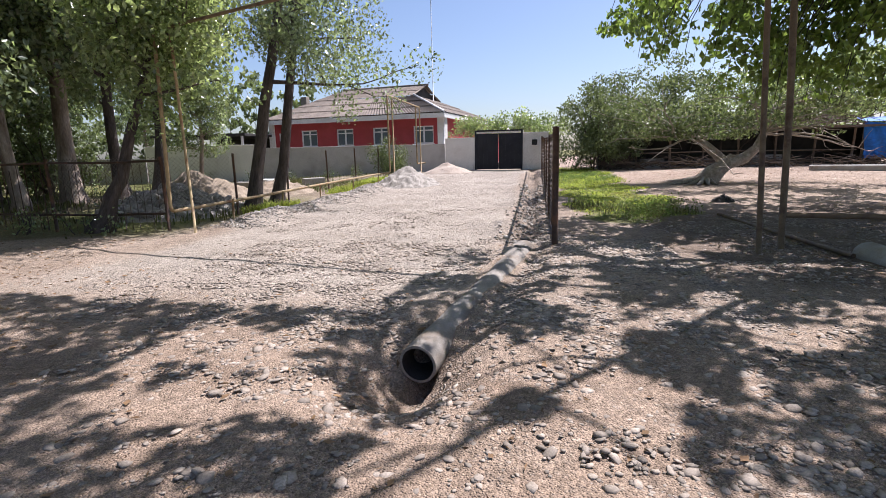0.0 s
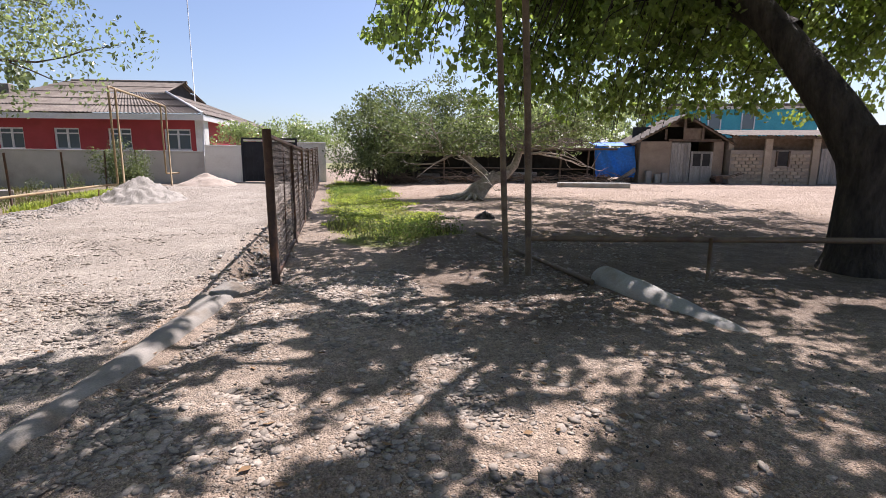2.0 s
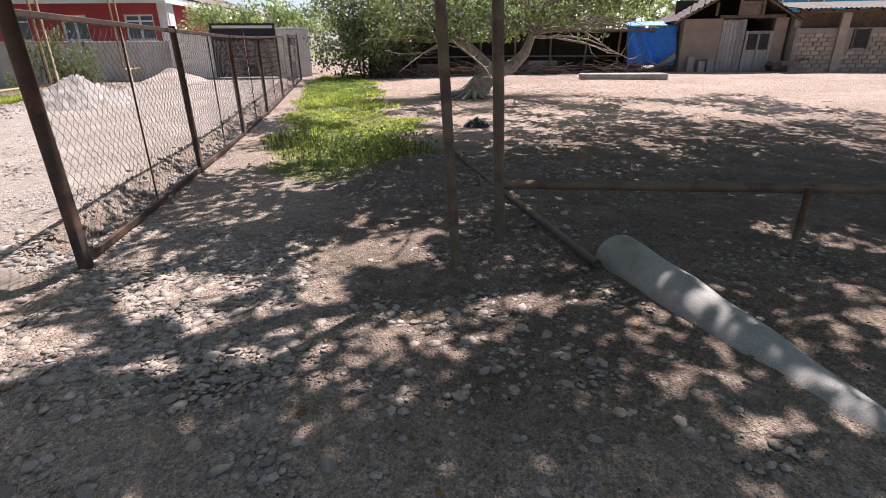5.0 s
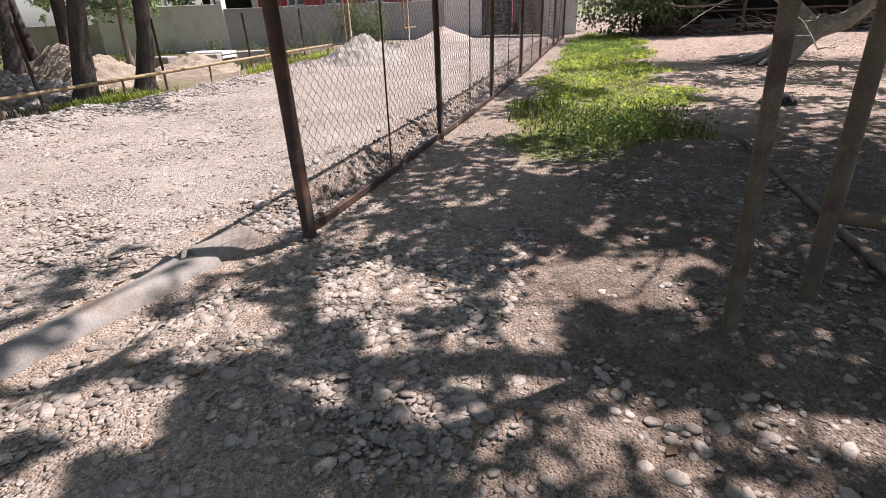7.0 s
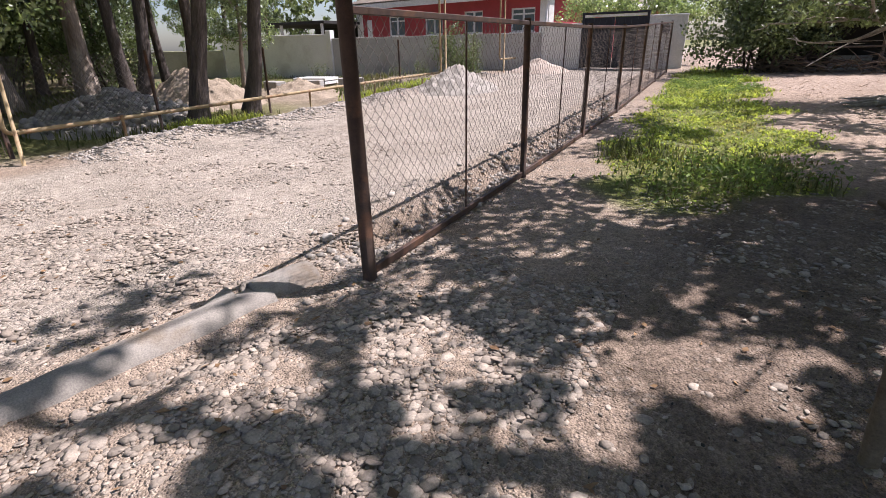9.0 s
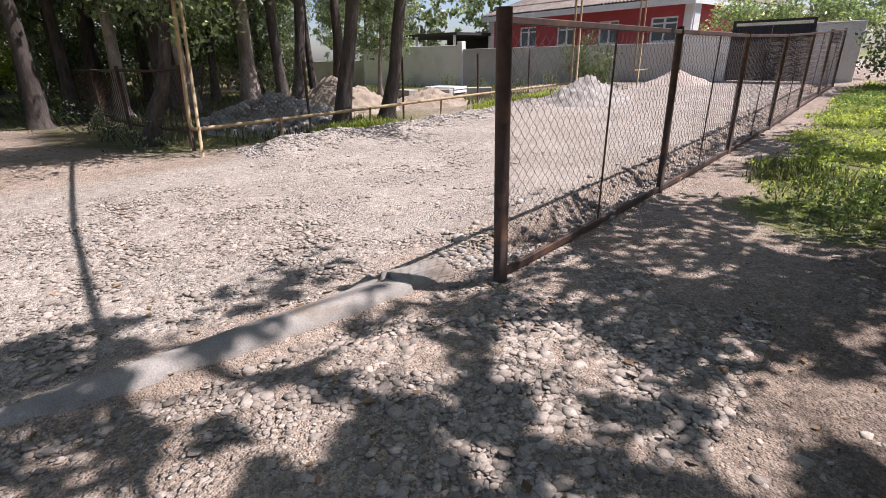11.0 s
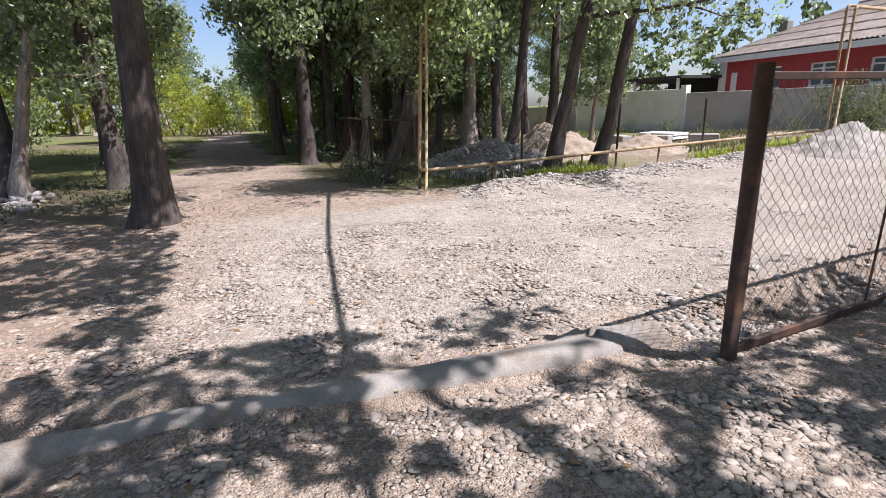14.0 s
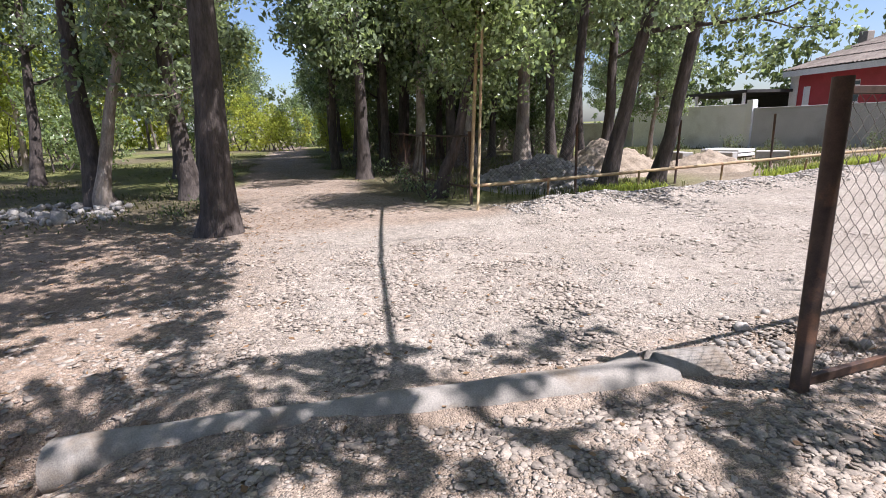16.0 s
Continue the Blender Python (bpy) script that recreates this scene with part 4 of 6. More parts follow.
def yard_row():
    zb = 0.52
    # tarpaulin lean-to
    tp = thing("tarpaulin", "bright blue tarpaulin hung over a wooden frame", "tarpaulin", at=YARD)
    n = 24
    verts, faces = [], []
    for i in range(n + 1):
        for j in range(n + 1):
            u, v = i / n, j / n
            z = zb + 0.25 + 1.65 * v - 0.12 * math.sin(u * math.pi) * v
            y = 0.15 + 0.25 * v + 0.07 * math.sin(u * 9 + v * 3) * (1 - v * 0.4) + 0.05 * math.sin(u * 21 + v * 5)
            verts.append((2.05 * u + 0.04 * math.sin(v * 6), y, z))
    for i in range(n):
        for j in range(n):
            a = i * (n + 1) + j
            faces.append((a, a + n + 1, a + n + 2, a + 1))
    sheet = obj("sheet", mesh_of("sheet", verts, faces, M_TARP, True), tp)
    verts = [(x, y, z) for x, y, z in [(0, 0.4, zb + 1.9), (2.05, 0.4, zb + 1.88), (2.05, 2.4, zb + 2.15), (0, 2.4, zb + 2.15)]]
    obj("sheet_top", mesh_of("sheet_top", verts, [(0, 1, 2, 3)], M_TARP), tp)
    for x in (0.0, 2.05):
        part("pole", boxed(x - 0.04, x + 0.04, 0.42, 0.5, zb - 0.1, zb + 1.9), M_OLDWOOD, tp)
    bd = part("leaning_board", boxed(-0.6, 0.6, -0.02, 0.02, -0.12, 0.12), M_WOOD, None, at=YARD @ pose(1.5, -0.12, zb + 0.32, 20, -35, 0))
    tagged(bd, "grey weathered board leaning on the tarpaulin", "board")
    # gabled shed
    sd = thing("shed", "tumbledown gabled shed of mud plaster and old planks", "shed", at=YARD)
    part("wall", boxed(2.2, 3.75, 0, 0.25, zb - 0.2, zb + 2.1), M_ADOBE, sd)
    part("wall", boxed(5.85, 6.35, 0, 0.25, zb - 0.2, zb + 2.1), M_ADOBE, sd)
    part("side_wall", boxed(2.2, 2.45, 0.251, 4, zb - 0.2, zb + 2.1), M_ADOBE, sd)
    part("side_wall", boxed(6.1, 6.35, 0.251, 4, zb - 0.2, zb + 2.1), M_ADOBE, sd)
    # added near-black sheet in place of the shade inside the shed
    part("lining", boxed(2.46, 6.09, 2.5, 2.6, zb - 0.2, zb + 3.0), M_SHADE, sd)
    d1 = part("plank_door", boxed(3.76, 4.72, 0.02, 0.06, zb, zb + 2.05), M_WOOD, sd, "weathered grey plank door")
    for k in range(6):
        x = 3.76 + 0.16 * k
        part("plank", boxed(x + 0.005, x + 0.152, -0.012, 0.018, zb + 0.02, zb + 2.0 + 0.05 * math.sin(k * 2)), M_WOOD, d1)
    d2 = part("panel_door", boxed(4.76, 5.84, 0.02, 0.06, zb, zb + 1.6), M_WOOD, sd, "grey framed door with small panes")
    for bx in ((4.76, 4.86, 0, 1.6), (5.74, 5.84, 0, 1.6), (5.26, 5.34, 0, 1.6)):
        part("stile", boxed(bx[0], bx[1], -0.01, 0.018, zb + bx[2], zb + bx[3]), M_WOOD, d2)
    for z in (0.0, 0.75, 1.5):
        part("rail", boxed(4.861, 5.739, -0.005, 0.016, zb + z, zb + z + 0.1), M_WOOD, d2)
    for a, b in ((4.88, 5.25), (5.35, 5.72)):
        part("pane", boxed(a, b, 0.005, 0.0185, zb + 0.86, zb + 1.49), M_SHADE, d2)
    part("lintel", boxed(3.6, 6.2, -0.05, 0.1, zb + 2.1, zb + 2.22), M_OLDWOOD, sd)
    for (ax, az, bx, bz) in ((1.7, 2.0, 4.3, 3.45), (4.3, 3.45, 6.8, 2.0)):
        verts = []
        for k in range(25):
            w = k / 24
            for y in (-0.35, 4.3):
                verts.append((ax + (bx - ax) * w, y, zb + az + (bz - az) * w + 0.03 * math.cos(k * math.pi)))
        faces = [(2 * k, 2 * k + 1, 2 * k + 3, 2 * k + 2) for k in range(24)]
        obj("roof_slope", mesh_of("roof_slope", verts, faces, M_ROOF), sd)
        tube("rafter", [(ax, -0.25, zb + az - 0.08), (bx, -0.25, zb + bz - 0.08)], 0.05, M_OLDWOOD, sd, 6)
    for x, z in ((3.4, 2.7), (4.3, 3.3), (5.2, 2.8)):
        part("gable_board", boxed(x - 0.05, x + 0.05, -0.15, -0.08, zb + 2.2, zb + z), M_OLDWOOD, sd)
    part("gable_board", boxed(4.35, 5.3, -0.06, -0.02, zb + 2.22, zb + 2.75), M_OLDWOOD, sd)
    # barn of blocks
    bn = thing("barn", "long low barn of tan limestone blocks with sheet roof", "barn", at=YARD)
    part("wall_core", boxed(6.5, 17.0, -0.45, -0.2, zb - 0.2, zb + 1.66), M_MORTAR, bn)
    part("loft_boarding", boxed(6.6, 16.9, 0.1, 0.16, zb + 1.5, zb + 2.3), M_OLDWOOD, bn, "brown boards in the shade under the eaves")
    part("side_wall", boxed(6.5, 6.75, -0.199, 4, zb - 0.2, zb + 2.2), M_MORTAR, bn)
    for x in (8.25, 10.5, 13.4):
        part("pier", boxed(x - 0.17, x + 0.17, -0.56, -0.44, zb - 0.1, zb + 2.3, bevel=0.01), M_BLOCK, bn, "lighter block pier")
    blocks(bn, 6.55, 16.9, -0.46, zb - 0.05, zb + 1.65, holes=((8.08, 8.42, 0, 9), (10.33, 10.67, 0, 9), (13.23, 13.57, 0, 9), (8.75, 9.25, zb + 0.9, zb + 1.6), (10.75, 11.75, zb, zb + 1.8)))
    # near-black panel stands for the shade in the opening
    w = part("window", boxed(8.75, 9.25, -0.47, -0.455, zb + 0.9, zb + 1.6), M_SHADE, bn, "small dark window opening")
    part("frame", boxed(8.68, 8.749, -0.52, -0.45, zb + 0.85, zb + 1.63), M_OLDWOOD, w)
    part("frame", boxed(9.251, 9.32, -0.52, -0.45, zb + 0.85, zb + 1.63), M_OLDWOOD, w)
    d3 = part("barn_door", boxed(10.75, 11.75, -0.5, -0.455, zb, zb + 1.75), M_WOOD, bn, "pale grey plank door")
    for k in range(6):
        x = 10.75 + k / 6
        part("plank", boxed(x + 0.005, x + 0.16, -0.53, -0.502, zb + 0.02, zb + 1.73), M_WOOD, d3)
    verts = []
    for k in range(121):
        x = 6.3 + 11.0 * k / 120
        for y, z in ((-0.85, 2.38), (4.3, 2.95)):
            verts.append((x, y, zb + z + 0.02 * math.cos(k * math.pi)))
    obj("roof", mesh_of("roof", verts, [(2 * k, 2 * k + 1, 2 * k + 3, 2 * k + 2) for k in range(120)], M_ROOF), bn)
    part("wall_plate", boxed(6.4, 17.1, -0.7, -0.6, zb + 2.22, zb + 2.34), M_OLDWOOD, bn)
    for k in range(12):
        tube("rafter_end", [(6.7 + k * 0.9, -0.82, zb + 2.3), (6.7 + k * 0.9, 0.2, zb + 2.42)], 0.045, M_OLDWOOD, bn, 6)
    # turquoise house behind
    th = thing("turquoise_house", "turquoise two-storey house behind the sheds", "house", at=YARD)
    part("wall", boxed(7.2, 16.5, 9.5, 9.8, 0, 5.3), M_TURQ, th)
    part("wall", boxed(7.2, 7.5, 9.801, 16, 0, 5.3), M_TURQ, th)
    for x in (8.0, 9.4, 11.6):
        w = part("window", boxed(x, x + 0.75, 9.46, 9.498, 3.9, 4.9), M_GLASS, th, "dark window pane")
        part("frame", boxed(x - 0.07, x, 9.42, 9.497, 3.85, 4.95), M_FRAME, w)
        part("frame", boxed(x + 0.751, x + 0.82, 9.42, 9.497, 3.85, 4.95), M_FRAME, w)
    part("cornice", boxed(7.0, 16.7, 9.3, 9.499, 5.2, 5.4), M_FRAME, th)
    part("roof", boxed(6.8, 16.9, 9.1, 16.2, 5.41, 5.55), M_ROOF, th)
    # low stone ledge and wheelbarrow-like clutter
    lg = part("stone_ledge", boxed(0.5, 3.6, -0.35, 0.35, -0.1, 0.2, bevel=0.03), M_CONC, None, at=Matrix.Translation((10.4, 23.2, G(12, 22.7))) @ Matrix.Rotation(math.atan2(-0.302, 0.953), 4, "Z"))
    tagged(lg, "low grey concrete ledge in the yard", "ledge")
    wb = thing("cart", "old dark handcart parked beside the shed doors", "cart", at=YARD @ pose(6.0, -0.75, zb))
    part("tray", boxed(-0.4, 0.4, -0.25, 0.25, 0.22, 0.42, bevel=0.05), M_OLDWOOD, wb)
    tube("shaft", [(0.3, 0.2, 0.3), (1.0, 0.22, 0.52)], 0.02, M_OLDWOOD, wb, 6)
    tube("shaft", [(0.3, -0.2, 0.3), (1.0, -0.22, 0.52)], 0.02, M_OLDWOOD, wb, 6)
    bm = bmesh.new()
    bmesh.ops.create_cone(bm, cap_ends=True, segments=20, radius1=0.2, radius2=0.2, depth=0.07, matrix=pose(-0.2, 0.29, 0.2, 90))
    part("wheel", bm, M_BROWN, wb)
    bm = bmesh.new()
    bmesh.ops.create_cone(bm, cap_ends=True, segments=20, radius1=0.2, radius2=0.2, depth=0.07, matrix=pose(-0.2, -0.29, 0.2, 90))
    part("wheel", bm, M_BROWN, wb)
    for k, (x, h_) in enumerate(((2.5, 0.6), (2.95, 0.42), (3.3, 0.5))):
        sk = part("plank_stack", boxed(x, x + 0.28, -0.3, -0.1, zb - 0.02, zb + h_, bevel=0.01), M_WOOD, None, at=YARD)
        tagged(sk, "short grey boards stood against the shed wall", "board", "boards by the shed")


yard_row()


def brush_shelter():
    """The dark lean-to of poles and brushwood behind the leaning tree."""
    z = 0.42
    o = Matrix.Translation((3.2, 27.0, 0)) @ Matrix.Rotation(math.radians(-4), 4, "Z")
    sh = thing("brush_shelter", "dark low shelter of poles roofed with brushwood", "shelter", at=o)
    # back and end wall coloured near-black to stand for deep shade inside
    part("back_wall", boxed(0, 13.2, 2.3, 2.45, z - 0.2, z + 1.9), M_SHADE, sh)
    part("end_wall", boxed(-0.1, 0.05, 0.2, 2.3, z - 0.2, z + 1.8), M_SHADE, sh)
    part("roof", boxed(-0.3, 13.3, 0.1, 2.7, z + 1.75, z + 1.85), M_OLDWOOD, sh)
    r = random.Random(4)
    for k in range(8):
        x = 0.2 + k * 1.52
        tube("pole", [(x, 0, z - 0.2), (x + r.uniform(-0.1, 0.1), 0, z + 1.75)], 0.05, M_OLDWOOD, sh, 7)
    for zz in (0.3, 0.75):
        tube("rail", [(0, -0.04, z + zz), (5.5, -0.02, z + zz + 0.05), (11, -0.04, z + zz)], 0.03, M_OLDWOOD, sh, 6)
    chunks = []
    for k in range(420):
        x, y = r.uniform(-0.3, 11.4), r.uniform(-0.5, 2.6)
        a_ = r.uniform(0, 6.28)
        ln = r.uniform(0.5, 1.5)
        p0 = Vector((x, y, z + 1.88 + r.uniform(0, 0.45)))
        p1 = p0 + Vector((math.cos(a_) * ln, math.sin(a_) * ln * 0.6, r.uniform(-0.2, 0.3)))
        chunks.append(tube_arrays([p0, p0.lerp(p1, 0.5) + Vector((0, 0, 0.05)), p1], [0.015, 0.012, 0.004], 4))
    for k in range(300):
        x = r.uniform(-0.6, 12.6)
        p0 = Vector((x, r.uniform(-0.9, -0.1), z + r.uniform(-0.02, 0.35) ** 1.0))
        p1 = p0 + Vector((r.uniform(-1.4, 1.4), r.uniform(-0.2, 0.3), r.uniform(-0.05, 0.45)))
        p1.z = max(p1.z, z)
        chunks.append(tube_arrays([p0, p0.lerp(p1, 0.5) + Vector((0, -0.06, r.uniform(0, 0.15))), p1], [0.02, 0.014, 0.004], 4))
    v, f = join_arrays(chunks)
    ob = obj("brushwood", mesh_of("brushwood", v, f, M_OLDWOOD), sh, "heap of dry brown branches")
    tagged(ob, kind="stuff")
    for k, (x, w_, h_) in enumerate(((2.0, 1.1, 0.5), (4.6, 0.9, 0.45), (7.0, 1.3, 0.6))):
        ct = thing("wooden_crate", "old grey wooden crate in the shelter", "crate", "crates", at=o @ pose(x, 0.6, z))
        for s_ in range(3):
            part("slat", boxed(0, w_, -0.02, 0.02, s_ * h_ / 3 + 0.01, (s_ + 1) * h_ / 3 - 0.02), M_WOOD, ct)
            part("slat", boxed(0, w_, 0.5, 0.54, s_ * h_ / 3 + 0.01, (s_ + 1) * h_ / 3 - 0.02), M_WOOD, ct)
        for x_ in (0, w_ - 0.05):
            part("end_board", boxed(x_, x_ + 0.05, 0.021, 0.499, 0, h_ - 0.02), M_WOOD, ct)
    # small dark bundle, shaped as a low heap
    rock = heap("dark_clod", "small dark bundle lying on the dirt", 4.75, 14.4, 0.3, 0.2, M_SHADE, 31.0, 1.0, 0.3)


brush_shelter()


# ---------- trees ----------
def limb_path(rng, start, direction, length, n=6, bend=0.25, up=0.05):
    p, d = Vector(start), Vector(direction).normalized()
    out = [p.copy()]
    for _ in range(n):
        d = (d + Vector((rng.normal(0, bend), rng.normal(0, bend), rng.normal(0, bend * 0.6) + up))).normalized()
        p = p + d * (length / n)
        out.append(p.copy())
    return out


def taper(r0, r1, n):
    return [r0 + (r1 - r0) * (i / (n - 1)) ** 0.8 for i in range(n)]


def flare_trunk(rng, h, r0, r1, n=12, sides=16, wander=0.12):
    pts, radii = [], []
    x = y = 0.0
    for i in range(n + 1):
        w = i / n
        z = -0.25 + (h + 0.25) * w ** 1.25
        x += rng.normal(0, wander) * 0.35
        y += rng.normal(0, wander) * 0.35
        pts.append(Vector((x, y, z)))
        radii.append((r0 + (r1 - r0) * w) * (1 + 0.75 * math.exp(-max(z, 0) / 0.28)))
    return pts, radii


def make_tree(name, label, seed, h, r0, first, crown_r, leaf, per, leaf_mat, bark, group="", at=None, n_limbs=14, droop=0.4, top=1.0, squash=0.75):
    """A tree > trunk (with its limbs), crown: a tapered trunk, limbs, and many small leaves in clumps."""
    rg = np.random.default_rng(seed)
    root = thing(name, label, "tree", group, at)
    pts, radii = flare_trunk(rg, h, r0, r0 * 0.18)
    chunks = [tube_arrays(pts, radii, 20, True, 0.045, random.Random(seed))]
    centres, rad = [], []
    for k in range(n_limbs):
        w = first + (0.97 - first) * (k + rg.uniform(0, 0.8)) / n_limbs
        i = min(int(w ** (1 / 1.25) * 12), 11)
        st = pts[i].lerp(pts[i + 1], 0.5)
        a = k * 2.4 + rg.uniform(-0.5, 0.5)
        reach = crown_r * (1.05 - 0.55 * w) * rg.uniform(0.7, 1.2)
        lp = limb_path(rg, st, (math.cos(a), math.sin(a), rg.uniform(0.1, 0.6)), reach, 6, 0.2, 0.06)
        lr = max(0.02, radii[i] * 0.45)
        chunks.append(tube_arrays(lp, taper(lr, 0.012, len(lp)), 7, False))
        for j in (2, 3, 4, 5, 6):
            for _ in range(2):
                c = lp[j] + Vector(rg.normal(0, 0.35, 3).tolist())
                centres.append(tuple(c))
                rad.append(rg.uniform(0.45, 0.95) * (0.7 + 0.1 * crown_r))
            if rg.uniform() < 0.6:
                tw = limb_path(rg, lp[j], (rg.normal(), rg.normal(), rg.normal() * 0.5), reach * 0.4, 3, 0.3)
                chunks.append(tube_arrays(tw, taper(lr * 0.35, 0.006, len(tw)), 4, False))
                centres.append(tuple(tw[-1]))
                rad.append(rg.uniform(0.4, 0.8))
    for _ in range(int(4 * top)):
        centres.append(tuple(pts[-1] + Vector(rg.normal(0, 0.6, 3).tolist())))
        rad.append(0.9)
    v, f = join_arrays(chunks)
    obj("trunk", mesh_of("trunk", v, f, bark, True), root)
    cs = clumps(rg, centres, rad, per, squash)
    obj("crown", leaf_mesh("crown", cs, leaf, leaf_mat, rg, droop), root)
    return root


def lean(x, y, deg_x=0.0, deg_y=0.0, rz=0.0, s=1.0):
    """Feet at x, y; leaning by degrees towards +x and +y."""
    return pose(x, y, G(x, y)) @ pose(0, 0, 0, -deg_y, deg_x, 0) @ pose(0, 0, 0, 0, 0, rz) @ Matrix.Scale(s, 4)


FOREST = "trees of the wood"
LAB = "tall woodland tree with grey-brown trunk and green crown"
t_a = make_tree("tree", LAB, 11, 12.5, 0.19, 0.31, 3.1, 0.105, 300, M_LEAF_F, M_BARK, FOREST, lean(-7.75, 12.85, 8, 8, 0))
t_b = make_tree("tree", LAB, 12, 13.5, 0.18, 0.33, 3.1, 0.105, 300, M_LEAF_F, M_BARK, FOREST, lean(-7.85, 14.45, 8, 5, 40))
t_c = make_tree("tree", LAB, 13, 13.0, 0.22, 0.27, 3.1, 0.19, 120, M_LEAF_F, M_BARK, FOREST, lean(-14.4, 8.45, 0, 0, 0))
t_d = make_tree("tree", LAB, 14, 11.5, 0.20, 0.26, 3.0, 0.19, 120, M_LEAF_F, M_BARK_PALE, FOREST, lean(-15.0, 10.6, 1, 2, 0))
t_f = make_tree("tree", LAB, 19, 13.0, 0.18, 0.29, 2.9, 0.19, 120, M_LEAF_F, M_BARK, FOREST, lean(-18.5, 13.4, 2, 2, 0))
t_e = make_tree("tree", "woodland tree with crown coloured yellow-green as if sunlit", 15, 10.0, 0.17, 0.25, 3.0, 0.2, 95, M_LEAF_Y, M_BARK_PALE, FOREST, lean(-24, 1.5, 0, 0, 0))
t_1 = make_tree("tree", "thick straight tree with dark ridged bark beside the path", 16, 14.0, 0.27, 0.42, 3.4, 0.13, 110, M_LEAF_F, M_BARK, "", lean(-6.75, 4.45, 0, 4, 0), 12)
t_2 = make_tree("tree", "forked tree with pale twin trunk under the leaves", 17, 13.0, 0.26, 0.38, 3.2, 0.14, 110, M_LEAF_F, M_BARK, "", lean(-12.3, 1.3, 0, 0, 0), 12)
t_3 = make_tree("tree", "slim leaning tree with bushy low crown by the gas pipe", 18, 5.4, 0.16, 0.56, 2.2, 0.115, 250, M_LEAF_G, M_BARK, "", lean(-8.85, 9.15, 15, 6, 0), 12)
copy_thing(t_d, lean(-12.1, 1.45, 0, 13, 70, 0.85))
copy_thing(t_c, lean(-12.0, 3.3, 0, -1, 200, 1.1))
copy_thing(t_d, lean(-14.6, 20.2, 3, 0, 60, 0.55))
copy_thing(t_f, lean(-12.0, 14.5, 4, 4, 150, 1.1))
copy_thing(t_c, lean(-15.4, 12.0, 0, 2, 300, 1.0))
# more trees beside the path, most of them added to throw shade over it
for kind_, x, y, rz, sc in ((t_f, -19.3, 8.0, 20, 0.95), (t_c, -22.5, 9.3, 130, 1.0), (t_f, -17.2, 9.7, 220, 1.05), (t_d, -26.5, 8.9, 80, 1.0), (t_c, -19.9, 2.05, 10, 0.9), (t_f, -30.5, 9.2, 300, 1.0), (t_f, -16.8, 3.1, 160, 0.85)):
    copy_thing(kind_, lean(x, y, 0, 2, rz, sc))
fr = random.Random(21)
kinds = [t_f, t_c, t_d]
placed = []


def scatter(n, x0, x1, y0, y1, gap, pick, ok):
    tries = 0
    made = 0
    while made < n and tries < n * 60:
        tries += 1
        x, y = fr.uniform(x0, x1), fr.uniform(y0, y1)
        if not ok(x, y) or any((x - a) ** 2 + (y - b) ** 2 < gap * gap for a, b in placed):
            continue
        placed.append((x, y))
        copy_thing(fr.choice(pick), lean(x, y, fr.uniform(-3, 5), fr.uniform(-3, 5), fr.uniform(0, 360), fr.uniform(0.8, 1.12)))
        made += 1


scatter(26, -42, -14, 9.8, 24, 2.1, kinds, lambda x, y: y < 20.5 + (-x - 14) * 0.02 and y > 9.6)
copy_thing(t_d, lean(-15.9, 15.2, 1, 0, 30, 1.5))
scatter(10, -46, -16, -18, 3.4, 3.4, [t_e, t_e, t_c, t_e], lambda x, y: True)
scatter(8, -75, -44, -16, 22, 3.5, [t_e, t_e, t_f], lambda x, y: True)
scatter(9, -60, -30, 24, 44, 4.0, kinds, lambda x, y: True)


